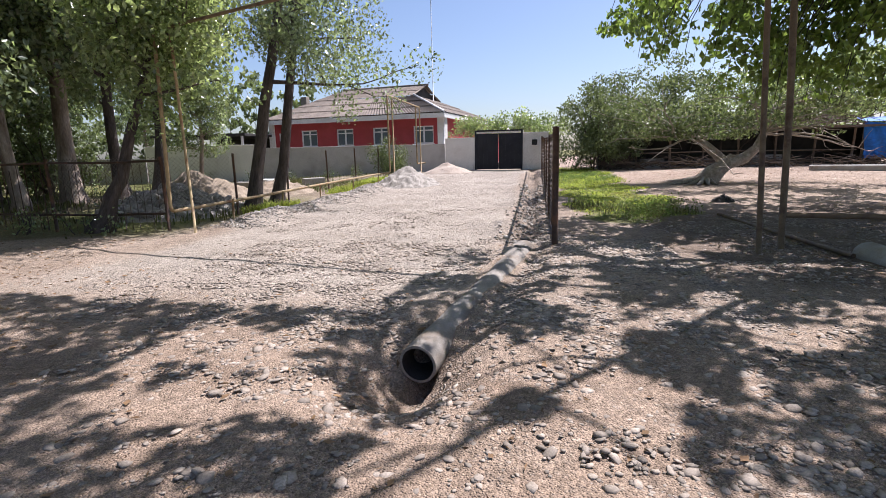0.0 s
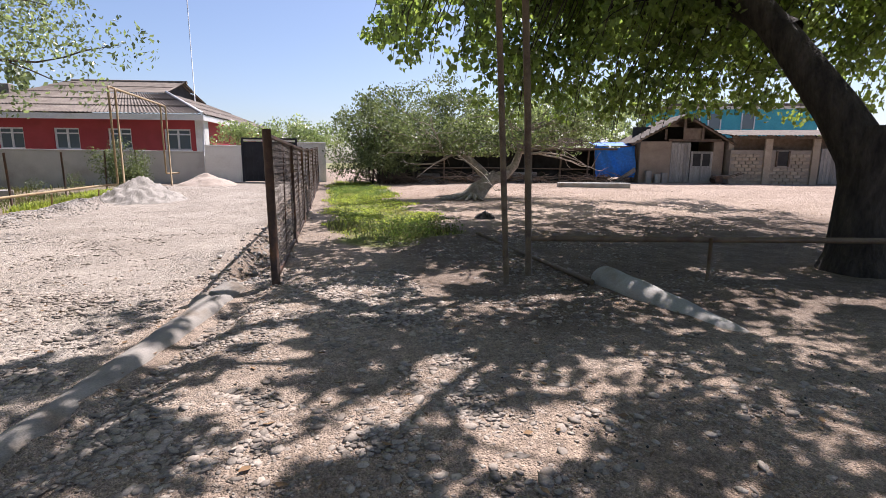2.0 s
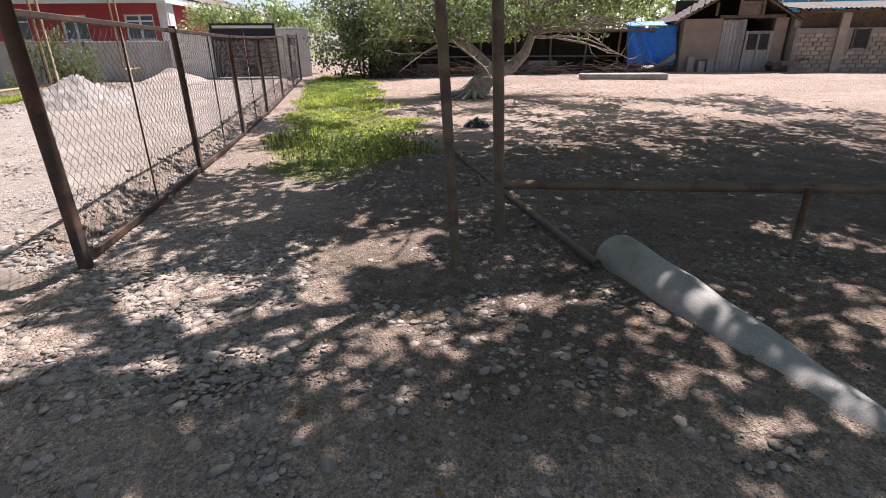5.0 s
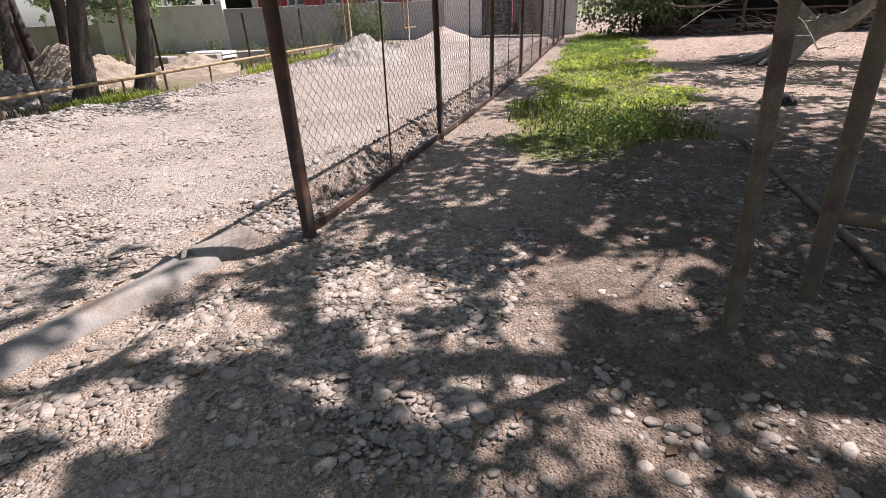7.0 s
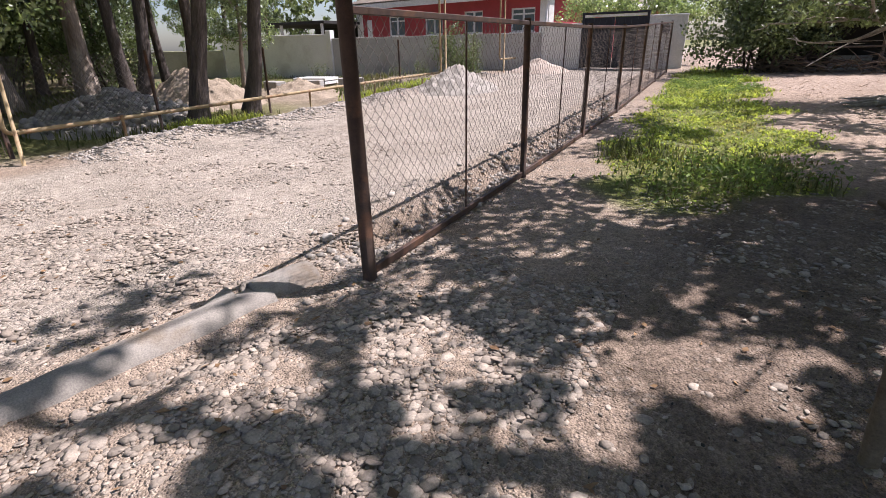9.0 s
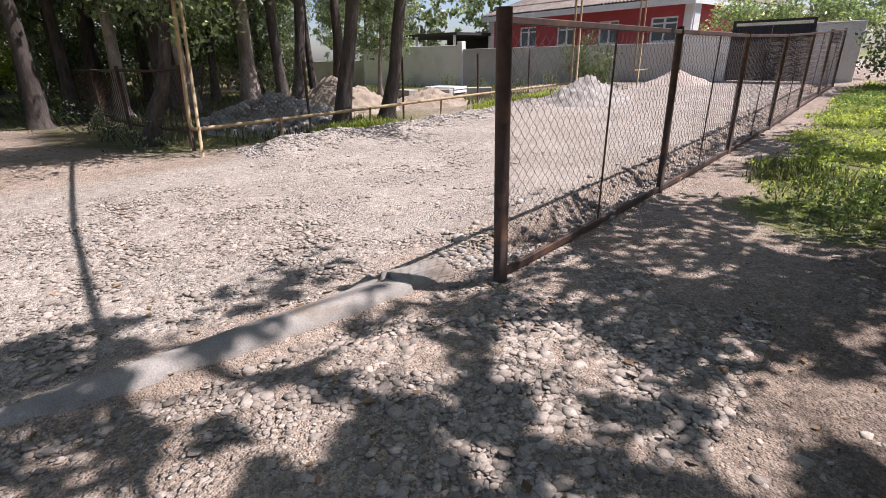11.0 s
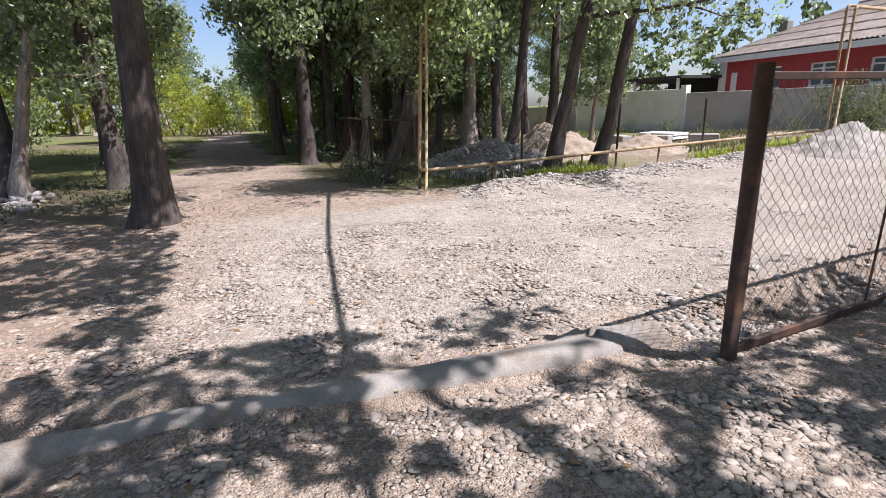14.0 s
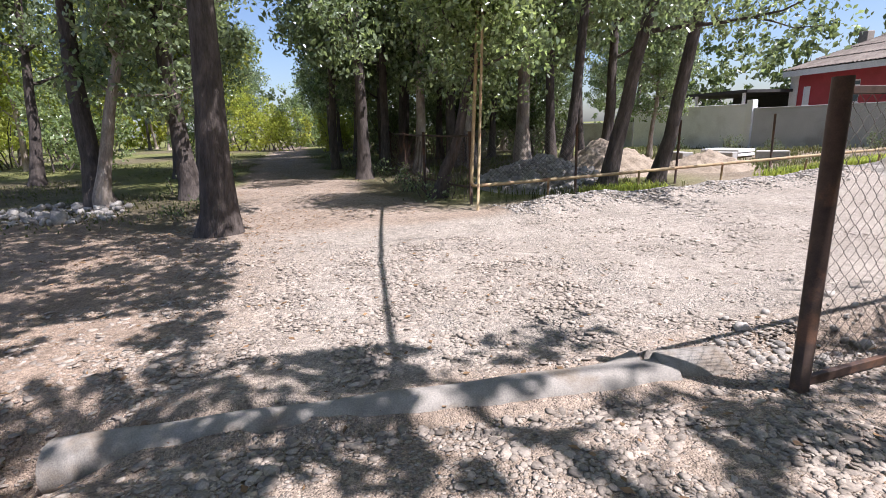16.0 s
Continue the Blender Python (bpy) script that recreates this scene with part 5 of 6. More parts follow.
def big_mulberry():
    """The huge old tree whose crown shades the near ground."""
    rg = np.random.default_rng(5)
    root = thing("mulberry_tree", "huge old mulberry with dark forked trunk and hanging leaves", "tree", at=pose(0, 0, 0))
    b = Vector((8.12, 7.62, 0))
    trunk = [b + Vector(q) for q in ((0.05, 0, -0.3), (0.03, 0, 0.0), (0, 0, 0.25), (-0.02, 0.02, 0.7), (0, 0.03, 1.2), (0, 0.04, 1.6), (0, 0.05, 1.95))]
    chunks = [tube_arrays(trunk, [0.62, 0.53, 0.43, 0.375, 0.36, 0.42, 0.36], 26, False, 0.035, random.Random(3))]
    l1 = [b + Vector(q) for q in ((-0.02, 0.0, 1.35), (-0.36, 0.35, 2.2), (-0.7, 0.95, 3.2), (-1.1, 1.7, 4.3), (-1.9, 2.3, 5.4), (-2.9, 2.6, 6.3), (-4.4, 2.4, 7.1), (-5.6, 2.1, 7.5))]
    l2 = [b + Vector(q) for q in ((0.05, 0.03, 1.35), (0.42, -0.35, 2.3), (0.62, -0.75, 3.4), (0.7, -1.5, 4.8), (0.3, -2.4, 6.0), (-0.6, -3.2, 7.0), (-2.2, -3.6, 7.8))]
    l3 = [b + Vector(q) for q in ((-0.65, 0.95, 3.3), (-0.9, 2.2, 4.2), (-1.5, 3.6, 4.9), (-2.6, 4.6, 5.3), (-3.9, 5.0, 5.4))]
    l4 = [b + Vector(q) for q in ((0.5, -0.75, 3.5), (1.6, -0.4, 5.0), (2.6, 0.6, 6.4), (3.4, 1.8, 7.4))]
    l5 = [b + Vector(q) for q in ((-1.1, 1.7, 4.3), (-2.4, 1.6, 5.0), (-3.8, 0.4, 5.7), (-5.2, -1.2, 6.2), (-6.3, -2.6, 6.6))]
    l6 = [b + Vector(q) for q in ((-0.9, 2.2, 4.2), (0.2, 3.6, 5.2), (0.9, 5.0, 5.8))]
    for l_, r_ in ((l1, 0.33), (l2, 0.31), (l3, 0.2), (l4, 0.22), (l5, 0.075), (l6, 0.16)):
        chunks.append(tube_arrays(l_, taper(r_, 0.03, len(l_)), 14, False, 0.03, random.Random(9)))
    centres, rad = [], []

    def shoots(l_, i0, n, reach, down):
        for _ in range(n):
            i = rg.integers(i0, len(l_) - 1)
            st = l_[i].lerp(l_[i + 1], rg.uniform())
            a_ = rg.uniform(0, 6.28)
            lp = limb_path(rg, st, (math.cos(a_), math.sin(a_), rg.uniform(-0.1, 0.5)), reach * rg.uniform(0.5, 1.2), 5, 0.25, -down)
            chunks.append(tube_arrays(lp, taper(0.035, 0.006, len(lp)), 5, False))
            for q in lp[2:]:
                centres.append(tuple(q + Vector(rg.normal(0, 0.18, 3).tolist())))
                rad.append(rg.uniform(0.28, 0.6))

    shoots(l1, 3, 12, 1.6, 0.0)
    shoots(l2, 3, 26, 2.1, 0.0)
    shoots(l3, 1, 34, 2.0, 0.14)
    shoots(l4, 1, 16, 2.2, 0.05)
    shoots(l5, 1, 12, 1.6, 0.02)
    shoots(l6, 1, 22, 2.2, 0.12)
    l7 = [b + Vector(q) for q in ((0.28, -0.4, 2.6), (1.6, 0.9, 4.6), (2.6, 2.8, 6.2), (3.2, 5.0, 7.2), (3.4, 7.0, 7.6))]
    l8 = [b + Vector(q) for q in ((-1.5, 3.6, 4.9), (-0.6, 5.6, 6.0), (-0.8, 7.6, 6.8), (-1.8, 9.0, 7.0))]
    for l_, r_ in ((l7, 0.2), (l8, 0.12)):
        chunks.append(tube_arrays(l_, taper(r_, 0.03, len(l_)), 10, False))
    shoots(l7, 1, 20, 2.2, 0.03)
    shoots(l8, 1, 16, 2.0, 0.05)
    limbs = [p_.lerp(q_, w) for l_ in (l1, l2, l3, l4, l5, l6, l7, l8) for p_, q_ in zip(l_[2:], l_[3:]) for w in (0, 0.5)]

    # gaps (and, below nought, thick places) in the leaf roof: where they fall on the ground, with radii
    GAPS = ((3.0, 4.95, 0.55, 0.3, 1.3), (1.85, 5.5, 0.35, 0.25, 0.8), (2.0, 7.65, 0.2, 0.2, 0.9), (3.2, 7.2, 0.18, 0.14, 1.1), (1.9, 8.2, 0.3, 0.2, 0.8),
            (2.1, 9.3, 0.4, 0.3, 0.7), (2.9, 8.5, 0.3, 0.15, 0.8), (2.5, 6.75, 0.12, 0.12, 0.8), (4.2, 5.86, 0.2, 0.15, 1.2), (6.3, 6.2, 1.1, 0.3, 1.3),
            (1.55, 3.4, 0.5, 0.4, 0.5), (2.6, 10.4, 0.8, 0.5, 0.7), (1.25, 6.25, 0.35, 0.2, -0.5), (1.15, 4.0, 0.5, 0.4, -0.6), (1.2, 2.7, 0.4, 0.3, -0.5),
            (-1.5, 2.5, 0.4, 0.3, -0.7), (0.3, 6.75, 0.2, 0.1, -0.3))

    def cover_at(x0, y0):
        """How closed the leaf roof is over the place that it shades."""
        x0, y0 = x0 + 0.35 * noise.noise(Vector((x0 * 0.9, y0 * 0.9, 11.0))), y0 + 0.35 * noise.noise(Vector((x0 * 0.9, y0 * 0.9, 14.0)))
        if (x0 + 1.0) ** 2 + (y0 - 3.75) ** 2 < 0.22:
            return 0.9
        if x0 < -1.45:
            c_ = -9.0 if y0 > 4.9 else 0.75 if x0 < -2.95 or y0 < 2.85 else -0.15
        elif x0 < -0.6:
            c_ = -9.0 if y0 > 7.9 else 0.5 if y0 > 4.7 else -0.05 if y0 > 2.8 else 0.4
        elif x0 < 0.1:
            c_ = -0.3 if y0 > 7.7 else 0.1 if y0 > 6.1 else 0.45 if y0 > 4.4 else -0.15
        elif x0 < 1.5:
            c_ = -0.15 if y0 > 10 else 0.5 if y0 > 8.05 else -0.05
            if 5.2 < y0 <= 8.05:
                near, far = (0.12, 0.42) if y0 < 6.3 else (-0.3, 0.0) if y0 < 6.95 else (-0.38, -0.12)
                c_ = far if x0 > 0.7 else near
        elif x0 < 3.6 and y0 > 12.4:
            c_ = -0.25
        elif y0 > 13.6:
            c_ = 0.1
        else:
            if y0 < 7.0:
                c_ = (0.8 if y0 > 5.9 else 0.52) if x0 < 2.6 else 0.85 if x0 < 3.6 else 0.95 if x0 < 11 else 0.1
            else:
                c_ = 0.2 if x0 < 2.6 else 0.3 if x0 < 3.6 else 0.55 if x0 < 5 else 0.8 if x0 < 11 else 0.1
            if y0 < 3.3 and x0 < 3.4:
                c_ -= 0.35
        for sx, sy, rx, ry, k_ in GAPS:
            c_ -= k_ * math.exp(-((x0 - sx) / rx) ** 2 - ((y0 - sy) / ry) ** 2)
        return c_

    def open_sky(x0, y0):
        return 0.85 * noise.noise(Vector((x0 * 0.55, y0 * 0.55, 2.0))) + 0.75 * noise.noise(Vector((x0 * 1.4, y0 * 1.4, 5.0))) + 0.36 * noise.noise(Vector((x0 * 3.3, y0 * 3.3, 8.0)))

    def roof_spot(x0, y0):
        z0 = rg.uniform(5.2, 7.4) + 1.2 * float(ss(-x0, 0, 5))
        return Vector((x0 + SUN_X * z0, y0 + SUN_Y * z0, z0))

    # secondary boughs, each from the nearest wood already grown
    todo = [roof_spot(gx + rg.uniform(-0.5, 0.5), gy + rg.uniform(-0.5, 0.5)) for gx in np.arange(-9, 13, 1.7) for gy in np.arange(-1, 17, 1.7) if cover_at(gx, gy) > -1]
    todo.sort(key=lambda c: min((q_ - c).length for q_ in limbs))
    for c in todo:
        near = min(limbs, key=lambda q_: (q_ - c).length + 0.4 * abs(q_.z - c.z))
        d_ = (near - c).length
        side = Vector((rg.normal(0, 0.1), rg.normal(0, 0.1), 0.08)) * d_
        tw = [near, near.lerp(c, 0.35) + side, near.lerp(c, 0.7) + side * 0.6, c]
        chunks.append(tube_arrays(tw, [0.014 + 0.005 * d_, 0.012 + 0.003 * d_, 0.01, 0.007], 5, False))
        limbs += tw[1:]
    roof, roof_r = [], []
    # the wide canopy, unseen overhead and placed by the shade it casts: clumps on twigs drawn from the nearest bough
    for gx in np.arange(-9.5, 13.0, 0.6):
        for gy in np.arange(-0.5, 17.0, 0.6):
            x0, y0 = gx + rg.uniform(-0.3, 0.3), gy + rg.uniform(-0.3, 0.3)
            if open_sky(x0, y0) > cover_at(x0, y0) + 0.12:
                continue
            c = roof_spot(x0, y0)
            near = min(limbs, key=lambda q_: (q_ - c).length)
            d_ = (near - c).length
            tw = [near, near.lerp(c, 0.5) + Vector((0, 0, 0.12 * d_)), c]
            chunks.append(tube_arrays(tw, [0.008 + 0.003 * d_, 0.007, 0.004], 4, False))
            roof.append(tuple(c))
            roof_r.append(rg.uniform(0.45, 0.75))
    for _ in range(150):
        # strings of leaves that hang from the far side of the crown
        x, y = rg.uniform(2.3, 14.0), rg.uniform(9.6, 13.3)
        z0, z1 = rg.uniform(4.8, 6.4), rg.uniform(2.4, 3.8) + 0.8 * float(ss(-x, -4.6, -1.8)) - (0.45 if 4.0 < x < 8.0 else 0.0)
        lp = [Vector((x + 0.25 * math.sin(k), y + 0.2 * math.cos(k * 1.3), z0 + (z1 - z0) * k / 5)) for k in range(6)]
        chunks.append(tube_arrays(lp, taper(0.02, 0.005, 6), 4, False))
        for q in lp[1:]:
            centres.append(tuple(q))
            rad.append(rg.uniform(0.25, 0.5))
    v, f = join_arrays(chunks)
    obj("trunk", mesh_of("trunk", v, f, M_BARK_OLD, True), root)
    leafy = clumps(rg, roof, roof_r, 330, 0.4, 0.05)
    cs = np.concatenate([clumps(rg, centres, rad, 230, 0.8, 0.2), leafy])
    cs = cs[(cs[:, 2] > 2.4) & ~((cs[:, 0] < 4.2) & (cs[:, 1] < 9.0) & (cs[:, 2] < 4.6))]
    # drop leaves whose shadow would fall where the ground is meant to be sunlit
    foot = cs[:, :2] - np.array([SUN_X, SUN_Y]) * cs[:, 2:]
    dense = np.array([z_ < 4.3 or fy + SUN_Y * z_ > 11.6 or open_sky(fx, fy) < cover_at(fx, fy) + 0.02 for (fx, fy), z_ in zip(foot, cs[:, 2])])
    cs = cs[dense]
    # ragged holes through the far side of the crown
    holes = np.array([noise.noise(Vector((x_ * 0.8, y_ * 0.5, z_ * 1.1))) + 0.7 * noise.noise(Vector((x_ * 2.2, y_ * 1.5, z_ * 2.6))) for x_, y_, z_ in cs])
    cs = cs[(holes < 0.2) | (cs[:, 1] < 9.6)]
    sizes = np.where(cs[:, 2] > 4.6, 0.175, 0.14)
    obj("crown", leaf_mesh("crown", cs, sizes, M_LEAF, rg, 0.5, 0.68), root)


big_mulberry()


def leaning_tree():
    """The old pale tree with spread roots in the yard."""
    rg = np.random.default_rng(8)
    root = thing("leaning_tree", "old half-fallen tree with pale twisted trunk and spreading roots", "tree", at=pose(6.1, 19.4, G(6.1, 19.4)) @ Matrix.Scale(0.78, 4))
    chunks = [tube_arrays([(-0.35, 0, -0.2), (-0.25, 0, 0.15), (0.0, 0, 0.4), (0.25, 0, 0.6), (0.55, 0.05, 0.85), (0.8, 0.1, 1.05)], [0.6, 0.47, 0.38, 0.33, 0.3, 0.25], 18, True, 0.13, random.Random(2)),
              tube_arrays([(0.5, 0, 0.7), (0.1, 0.1, 1.2), (-0.35, 0.2, 1.65), (-0.8, 0.3, 2.0), (-1.6, 0.5, 2.3)], [0.26, 0.2, 0.17, 0.12, 0.05], 12, True, 0.12, random.Random(4)),
              tube_arrays([(0.6, 0, 0.85), (1.2, 0, 1.05), (1.7, 0.1, 1.5), (2.0, 0.2, 2.2), (2.2, 0.3, 3.0)], [0.27, 0.23, 0.19, 0.14, 0.07], 12, True, 0.12, random.Random(6))]
    for k in range(9):
        a_ = 2.2 + k * 0.33
        ln = rg.uniform(1.0, 2.0)
        pts = [Vector((-0.3 + math.cos(a_) * ln * w, math.sin(a_) * ln * w, 0.26 * (1 - w) ** 1.5 - 0.03)) for w in (0.05, 0.3, 0.55, 0.8, 1.0)]
        chunks.append(tube_arrays(pts, [0.2, 0.13, 0.09, 0.06, 0.03], 8, False))
    centres, rad = [], []
    for k in range(64):
        st = Vector(((-0.8, 0.3, 2.0), (2.0, 0.2, 2.2), (-1.6, 0.5, 2.3), (2.2, 0.3, 3.0))[k % 4])
        a_ = rg.uniform(0, 6.28)
        lp = limb_path(rg, st, (math.cos(a_), math.sin(a_) * 0.7, rg.uniform(0, 0.5)), rg.uniform(1.2, 4.2), 5, 0.25, 0.0)
        chunks.append(tube_arrays(lp, taper(0.05, 0.008, len(lp)), 5, False))
        for q in lp[2:]:
            centres.append(tuple(q))
            rad.append(rg.uniform(0.4, 0.75))
    for k in range(8):
        # long bare boughs that sweep out low to both sides
        side = -1 if k % 3 else 1
        st = Vector((-0.9, 0.3, 2.0)) if side < 0 else Vector((1.9, 0.2, 2.1))
        lp = limb_path(rg, st, (side, rg.uniform(-0.5, 0.3), rg.uniform(-0.25, 0.2)), rg.uniform(2.2, 4.6), 7, 0.26, -0.01)
        chunks.append(tube_arrays([q if q.z > 0.5 else Vector((q.x, q.y, 0.5)) for q in lp], taper(0.06, 0.012, len(lp)), 6, False))
        for q in lp[3:]:
            tw = limb_path(rg, q, (rg.normal(), rg.normal(), rg.normal() * 0.4), rg.uniform(0.4, 1.1), 3, 0.3)
            chunks.append(tube_arrays(tw, taper(0.02, 0.005, len(tw)), 4, False))
    v, f = join_arrays(chunks)
    obj("trunk", mesh_of("trunk", v, f, M_ROOT, True), root)
    cs = clumps(rg, centres, rad, 120, 0.7, 0.2)
    obj("crown", leaf_mesh("crown", cs[cs[:, 2] > 1.9], 0.15, M_LEAF_D, rg, 0.4), root)


leaning_tree()


def shrub(name, label, x, y, w, d, z0, z1, seed, leaf, per, material, group="", stems=10, n=40):
    rg = np.random.default_rng(seed)
    root = thing(name, label, "shrub", group, pose(x, y, G(x, y)))
    chunks, centres, rad = [], [], []
    for k in range(stems):
        a_ = rg.uniform(0, 6.28)
        lp = limb_path(rg, (rg.uniform(-w * 0.3, w * 0.3), rg.uniform(-d * 0.3, d * 0.3), -0.1), (math.cos(a_) * 0.5, math.sin(a_) * 0.5, 1), (z1) * rg.uniform(0.7, 0.95), 6, 0.12, 0.02)
        chunks.append(tube_arrays(lp, taper(0.05 if z1 > 2 else 0.015, 0.008, len(lp)), 6, False))
        for q in lp[2:]:
            if q.z > z0:
                centres.append(tuple(q))
                rad.append(rg.uniform(0.35, 0.7) * min(1, z1 / 3))
    for _ in range(n):
        a_, r_ = rg.uniform(0, 6.28), math.sqrt(rg.uniform())
        zz = z0 + (z1 - z0) * rg.uniform() * (1 - 0.35 * r_ * r_)
        centres.append((math.cos(a_) * r_ * w / 2, math.sin(a_) * r_ * d / 2, zz))
        rad.append(rg.uniform(0.35, 0.75) * min(1, z1 / 3))
    v, f = join_arrays(chunks)
    tagged(obj("branchwork", mesh_of("branchwork", v, f, M_BARK, True), root), kind="stuff")
    cs = clumps(rg, centres, rad, per, 0.8, 0.15)
    obj("crown", leaf_mesh("crown", cs[cs[:, 2] > 0.02], leaf, material, rg, 0.3), root)
    return root


shrub("fruit_tree", "dense dark-green fruit tree behind the fence end", 3.0, 27.0, 4.2, 3.5, 0.4, 4.6, 31, 0.13, 420, M_LEAF_D, "", 12, 60)
shrub("fruit_tree", "bushy grey-green fruit tree beside the shelter", 6.2, 29.5, 5.5, 4.0, 1.8, 5.6, 32, 0.14, 360, M_LEAF_D, "", 10, 65)
shrub("fruit_tree", "bright green fruit tree above the brush shelter", 10.8, 29.8, 6.5, 4.0, 2.0, 5.2, 33, 0.14, 360, M_LEAF_G, "", 10, 70)
shrub("fruit_tree", "green fruit tree behind the tarpaulin", 15.5, 32, 6, 4, 2.2, 5.8, 34, 0.16, 280, M_LEAF_G, "", 9, 60)
shrub("grapevine", "leafy green grapevine over the gateway pergola", -1.8, 31.6, 7.5, 2.6, 2.0, 3.1, 35, 0.14, 320, M_LEAF_G, "", 8, 70)
# belts behind the wood take the dark leaf as painted shade between trunks
for k, (x, y, w, d, h_, mt) in enumerate(((-70, -22, 34, 8, 9, M_LEAF_Y), (-82, 6, 10, 34, 10, M_LEAF_D), (-78, -13, 8, 18, 9, M_LEAF_Y), (-66, 32, 36, 8, 11, M_LEAF_D), (-46, -30, 40, 8, 9, M_LEAF_Y), (-36, 46, 40, 8, 10, M_LEAF_D), (40, 60, 60, 10, 8, M_LEAF_F))):
    shrub("tree_belt", "distant dense belt of green trees closing the view", x, y, w, d, 0.3, h_, 90 + k, 0.55, 60, mt, "distant tree belts", 16, 240)
# most get the yellow-green leaf colour in place of sunlight
for k, (x, y, w, h_) in enumerate(((-30, -4, 7, 6), (-36, -11, 8, 7), (-27, -13, 7, 5.5), (-42, 0.5, 6, 6.5), (-38, -20, 9, 7), (-50, 3, 5, 7), (-47, -9, 8, 8), (-44, 14, 7, 7), (-36, 21, 8, 6), (-52, 9.5, 5, 8), (-24, -20, 8, 6), (-47, 6.5, 8, 4), (-58, 10, 9, 6), (-40, 11, 5, 3.5))):
    shrub("sapling_thicket", "sunlit thicket of yellow-green saplings among the trees", x, y, w, w * 0.7, 0.1, h_, 120 + k, 0.24, 110, M_LEAF_Y if k % 3 else M_LEAF_G, "thickets in the wood", 10, 60)
shrub("rose_bush", "tall light-green bush beside the gas pipe frame", -7.0, 24.3, 1.25, 1.25, 0.1, 1.9, 36, 0.08, 560, M_LEAF_D, "", 9, 26)
shrub("tree_row", "far green tree tops behind the yard buildings", 27, 42, 26, 5, 2, 9, 37, 0.45, 90, M_LEAF_F, "", 12, 110)
for k, (x, y, sz) in enumerate(((-9.0, 24.8, 0.8), (-12.6, 24.6, 0.7), (-14.8, 24.9, 0.9), (-17.5, 24.4, 0.8), (-10.8, 25.4, 0.6))):
    shrub("wall_bush", "small dusty bush at the foot of the wall", x, y, sz, sz * 0.8, 0.05, sz, 40 + k, 0.07, 300, M_LEAF_D, "bushes along the wall", 6, 12)
# dark leaf colour here paints the shade of the wood's interior
for k, (x, y, w) in enumerate(((-20, 18.2, 3.2), (-24, 19.5, 4), (-28.5, 20.5, 4.5), (-22.5, 15.2, 3), (-27, 16, 4), (-33, 18, 5), (-26, 12.6, 3), (-31, 13, 4), (-37, 15, 5))):
    shrub("sapling_thicket", "thicket of saplings inside the wood, leaves darkened for shade", x, y, w, w * 0.8, 0.1, 3.0 + 0.3 * w, 160 + k, 0.16, 190, M_LEAF_D, "dark thickets in the wood", 9, 46)
for k in range(26):
    a_ = fr.uniform(-30, -8.5)
    yy = fr.choice((fr.uniform(8.6, 9.5), fr.uniform(2.6, 4.0)))
    if -7.5 > a_:
        shrub("undergrowth", "low green undergrowth beside the woodland path", a_, yy, 1.3, 0.9, 0.02, fr.uniform(0.3, 0.75), 60 + k, 0.07, 260, M_LEAF_F if k % 2 else M_LEAF_D, "undergrowth along the path", 5, 14)


# ---------- grass and weeds ----------
def blades(name, label, spots, heights, material, rng, width=0.012, bend=0.35):
    n = len(spots)
    x, y = spots[:, 0], spots[:, 1]
    z = surface_z(x, y) - 0.01
    a_ = rng.uniform(0, 6.283, n)
    d = np.stack([np.cos(a_), np.sin(a_), np.zeros(n)], 1)
    u = np.stack([-np.sin(a_), np.cos(a_), np.zeros(n)], 1) * width * rng.uniform(0.6, 1.6, n)[:, None]
    b = np.stack([x, y, z], 1)
    h = heights[:, None]
    mid = b + d * h * bend * 0.35 + np.array([0, 0, 0.6]) * h
    tip = b + d * h * bend + np.array([0, 0, 1.0]) * h * rng.uniform(0.75, 1, n)[:, None]
    verts = np.stack([b - u, b + u, mid + u * 0.8, mid - u * 0.8, tip], 1).reshape(-1, 3)
    i = np.arange(n)[:, None] * 5
    faces = np.concatenate([i + np.array([[0, 1, 2]]), i + np.array([[0, 2, 3]]), i + np.array([[3, 2, 4]])], 1).reshape(-1, 3)
    me = mesh_of(name, verts, faces, material)
    return tagged(obj(name, me), label, "grass", kind="stuff")


def masked(rng, n, x0, x1, y0, y1, f):
    out = np.zeros((0, 2))
    while len(out) < n:
        q = np.stack([rng.uniform(x0, x1, n * 2), rng.uniform(y0, y1, n * 2)], 1)
        q = q[f(q[:, 0], q[:, 1]) > rng.uniform(0, 1, len(q))]
        out = np.concatenate([out, q])
    return out[:n]


rg_ = np.random.default_rng(3)
def tufted(x, y):
    return in_grass(x, y) * (0.25 + 0.75 * ss(np.sin(x * 3.1 + y) * np.sin(y * 2.3 - x) + 0.5 * np.sin(x * 7 + 2) * np.sin(y * 6), -0.35, 0.35))


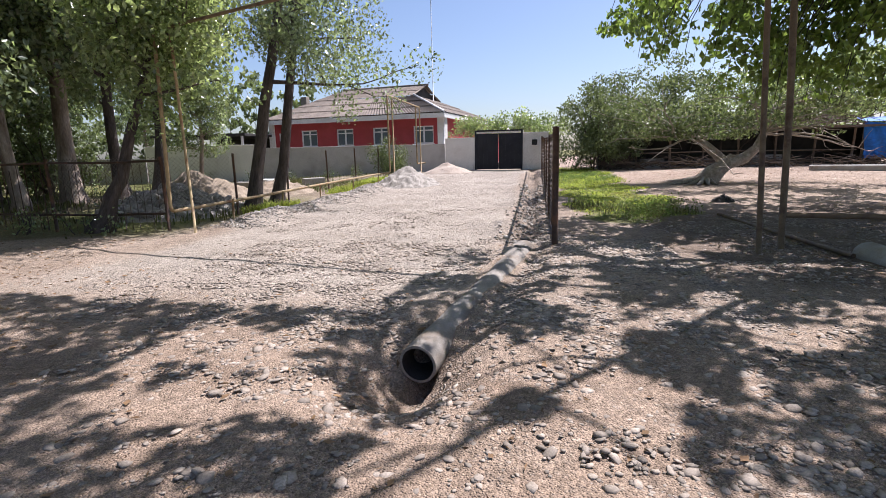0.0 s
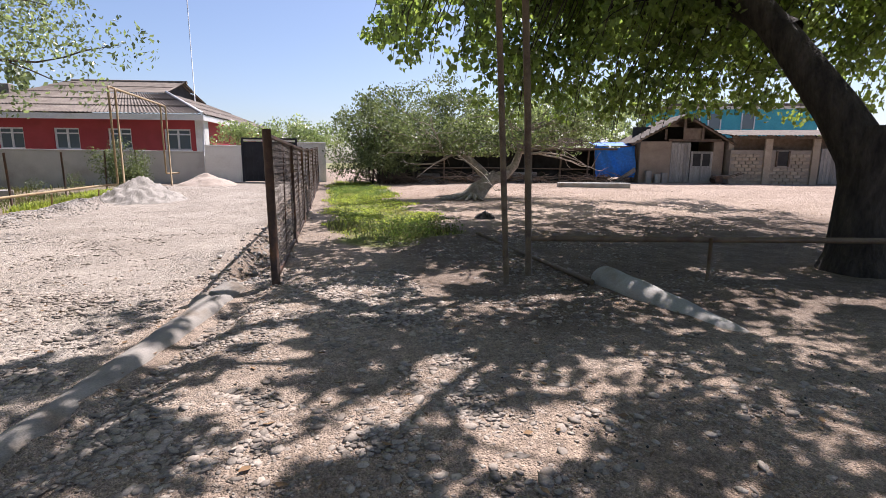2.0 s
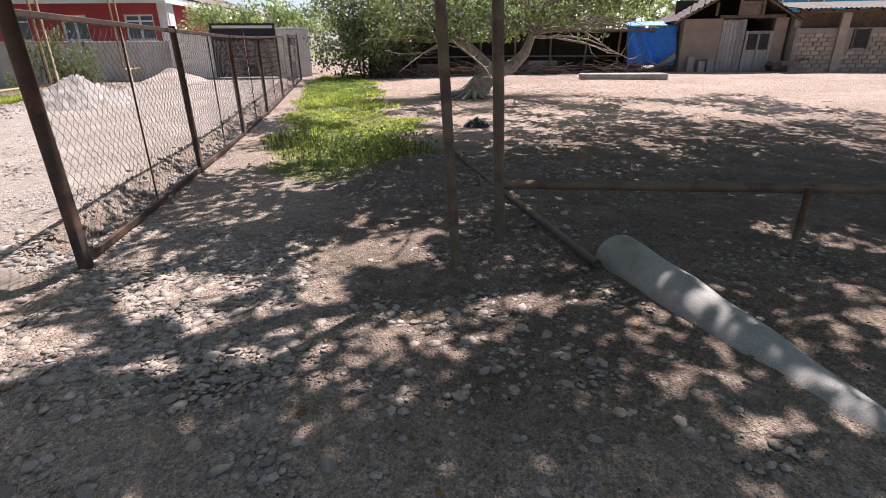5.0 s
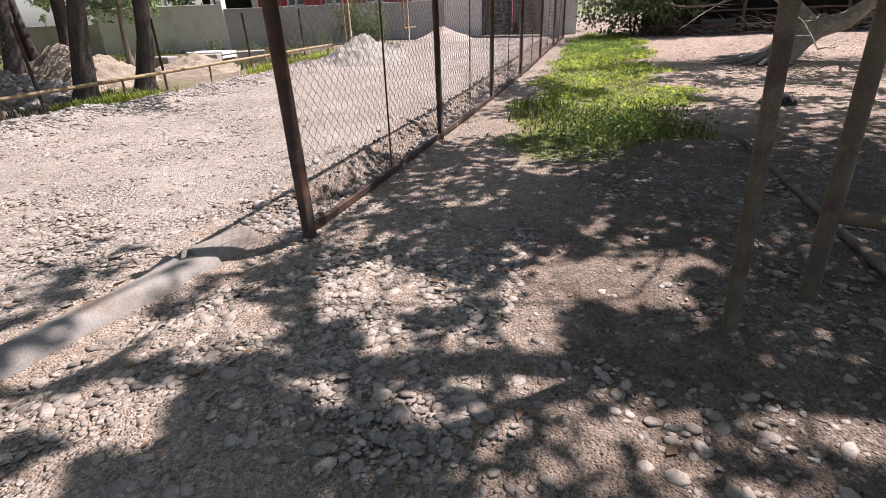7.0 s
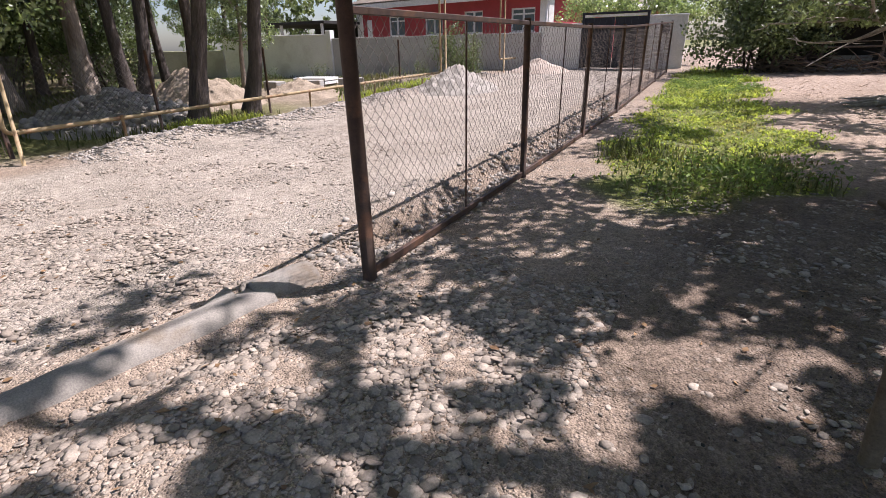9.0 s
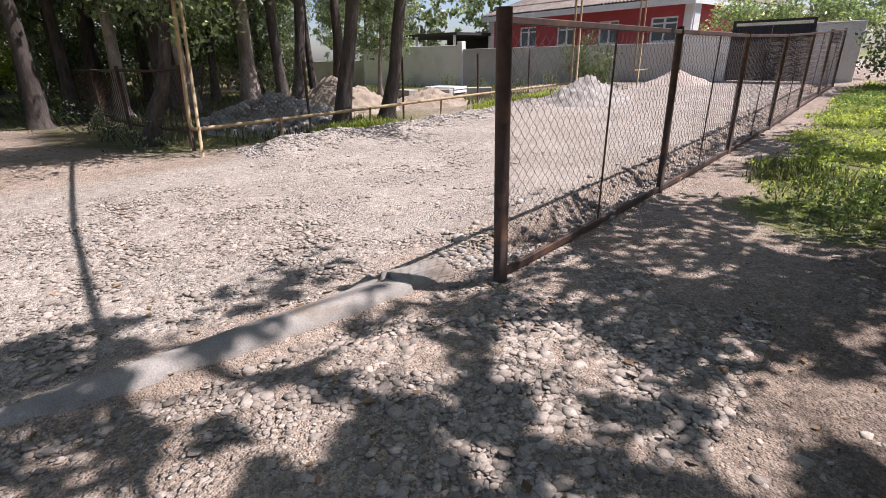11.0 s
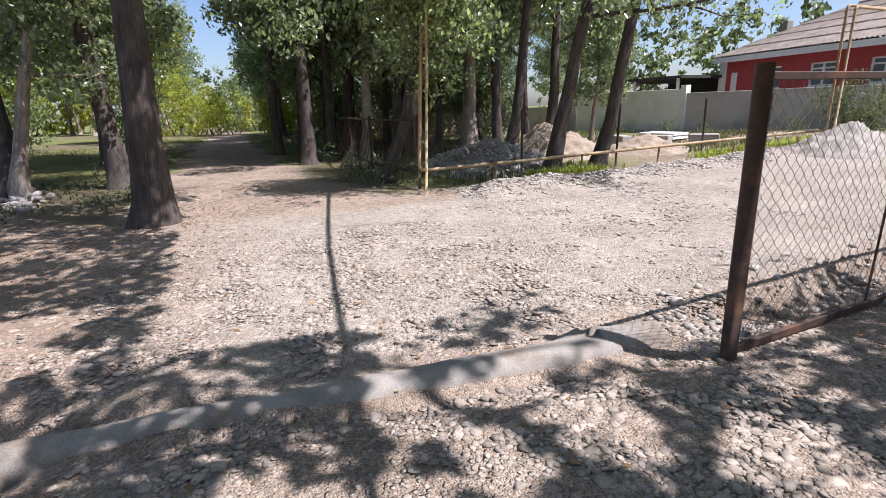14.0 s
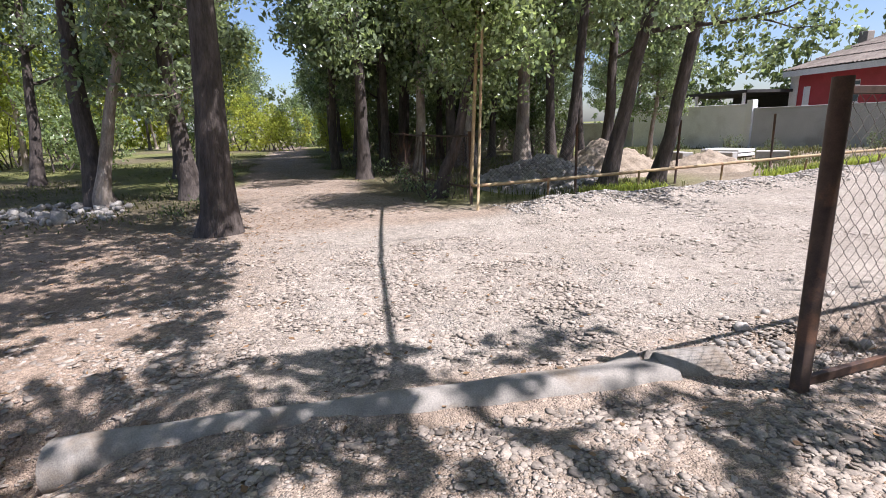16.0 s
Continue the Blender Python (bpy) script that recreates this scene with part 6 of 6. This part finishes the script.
lawn = masked(rg_, 15000, 0.3, 4.4, 11.2, 29, lambda x, y: tufted(x, y) * ss(y, 11.4, 13.6))
hh = rg_.uniform(0.02, 0.07, len(lawn)) * (1 + 1.3 * ss(lawn[:, 1], 18, 21))
hh *= 1.35
blades("grass_patch", "bright yellow-green grass patch along the fence", lawn, hh * 0.8, M_GRASS, rg_, 0.014, 0.9)
q = masked(rg_, 1300, 0.6, 3.6, 11.0, 15.5, lambda x, y: tufted(x, y) * np.exp(-((y - 12.9 - 0.3 * np.sin(x * 2)) / 0.8) ** 2))
blades("dry_tufts", "dry brown weed stalks in front of the grass", q, rg_.uniform(0.06, 0.24, len(q)), M_WEED, rg_, 0.006, 0.5)
q = masked(rg_, 7500, 0.8, 4.0, 10.4, 24, lambda x, y: np.maximum(in_grass(x, y) * np.exp(-((x - 2.7) / 0.75) ** 2 - ((y - 11.6) / 0.8) ** 2), 0.8 * in_grass(x, y) * np.exp(-((y - 22) / 1.5) ** 2) * ss(np.sin(x * 5) * np.sin(y * 3), -0.3, 0.3)) + 0.03 * tufted(x, y))
cl = np.stack([q[:, 0], q[:, 1], surface_z(q[:, 0], q[:, 1]) + rg_.uniform(0.02, 0.34, len(q)) * (1 - 0.4 * ss(q[:, 1], 13, 15))], 1)
tagged(obj("weeds", leaf_mesh("weeds", cl, 0.052, M_LEAFY_SHADED, rg_, 0.0, 0.5)), "leafy green weeds at the shaded edge of the grass", "weeds", kind="stuff")
q = masked(rg_, 9000, -20, -7.3, 10, 26.5, lambda x, y: 0.9 * ss(np.sin(x * 0.9) * np.sin(y * 0.8 + 1), -0.4, 0.6))
blades("lane_weeds", "dry and green weeds behind the lane posts", q, rg_.uniform(0.06, 0.3, len(q)), M_WEED, rg_, 0.012)
q = masked(rg_, 5000, -7.6, -6.75, 12, 26, lambda x, y: ss(np.sin(y * 0.7), -0.6, 0.4))
blades("verge_grass", "green grass tufts under the low gas pipe", q, rg_.uniform(0.08, 0.28, len(q)), M_GRASS, rg_, 0.012)
q = masked(rg_, 12000, -40, -8, -14, 9.6, lambda x, y: (1 - on_path(x, y)) * ss(np.sin(x * 0.5 + 1) * np.sin(y * 0.45), -0.35, 0.5))
blades("woodland_grass", "patchy green grass on the woodland floor", q, rg_.uniform(0.03, 0.13, len(q)), M_WEED, rg_, 0.014)
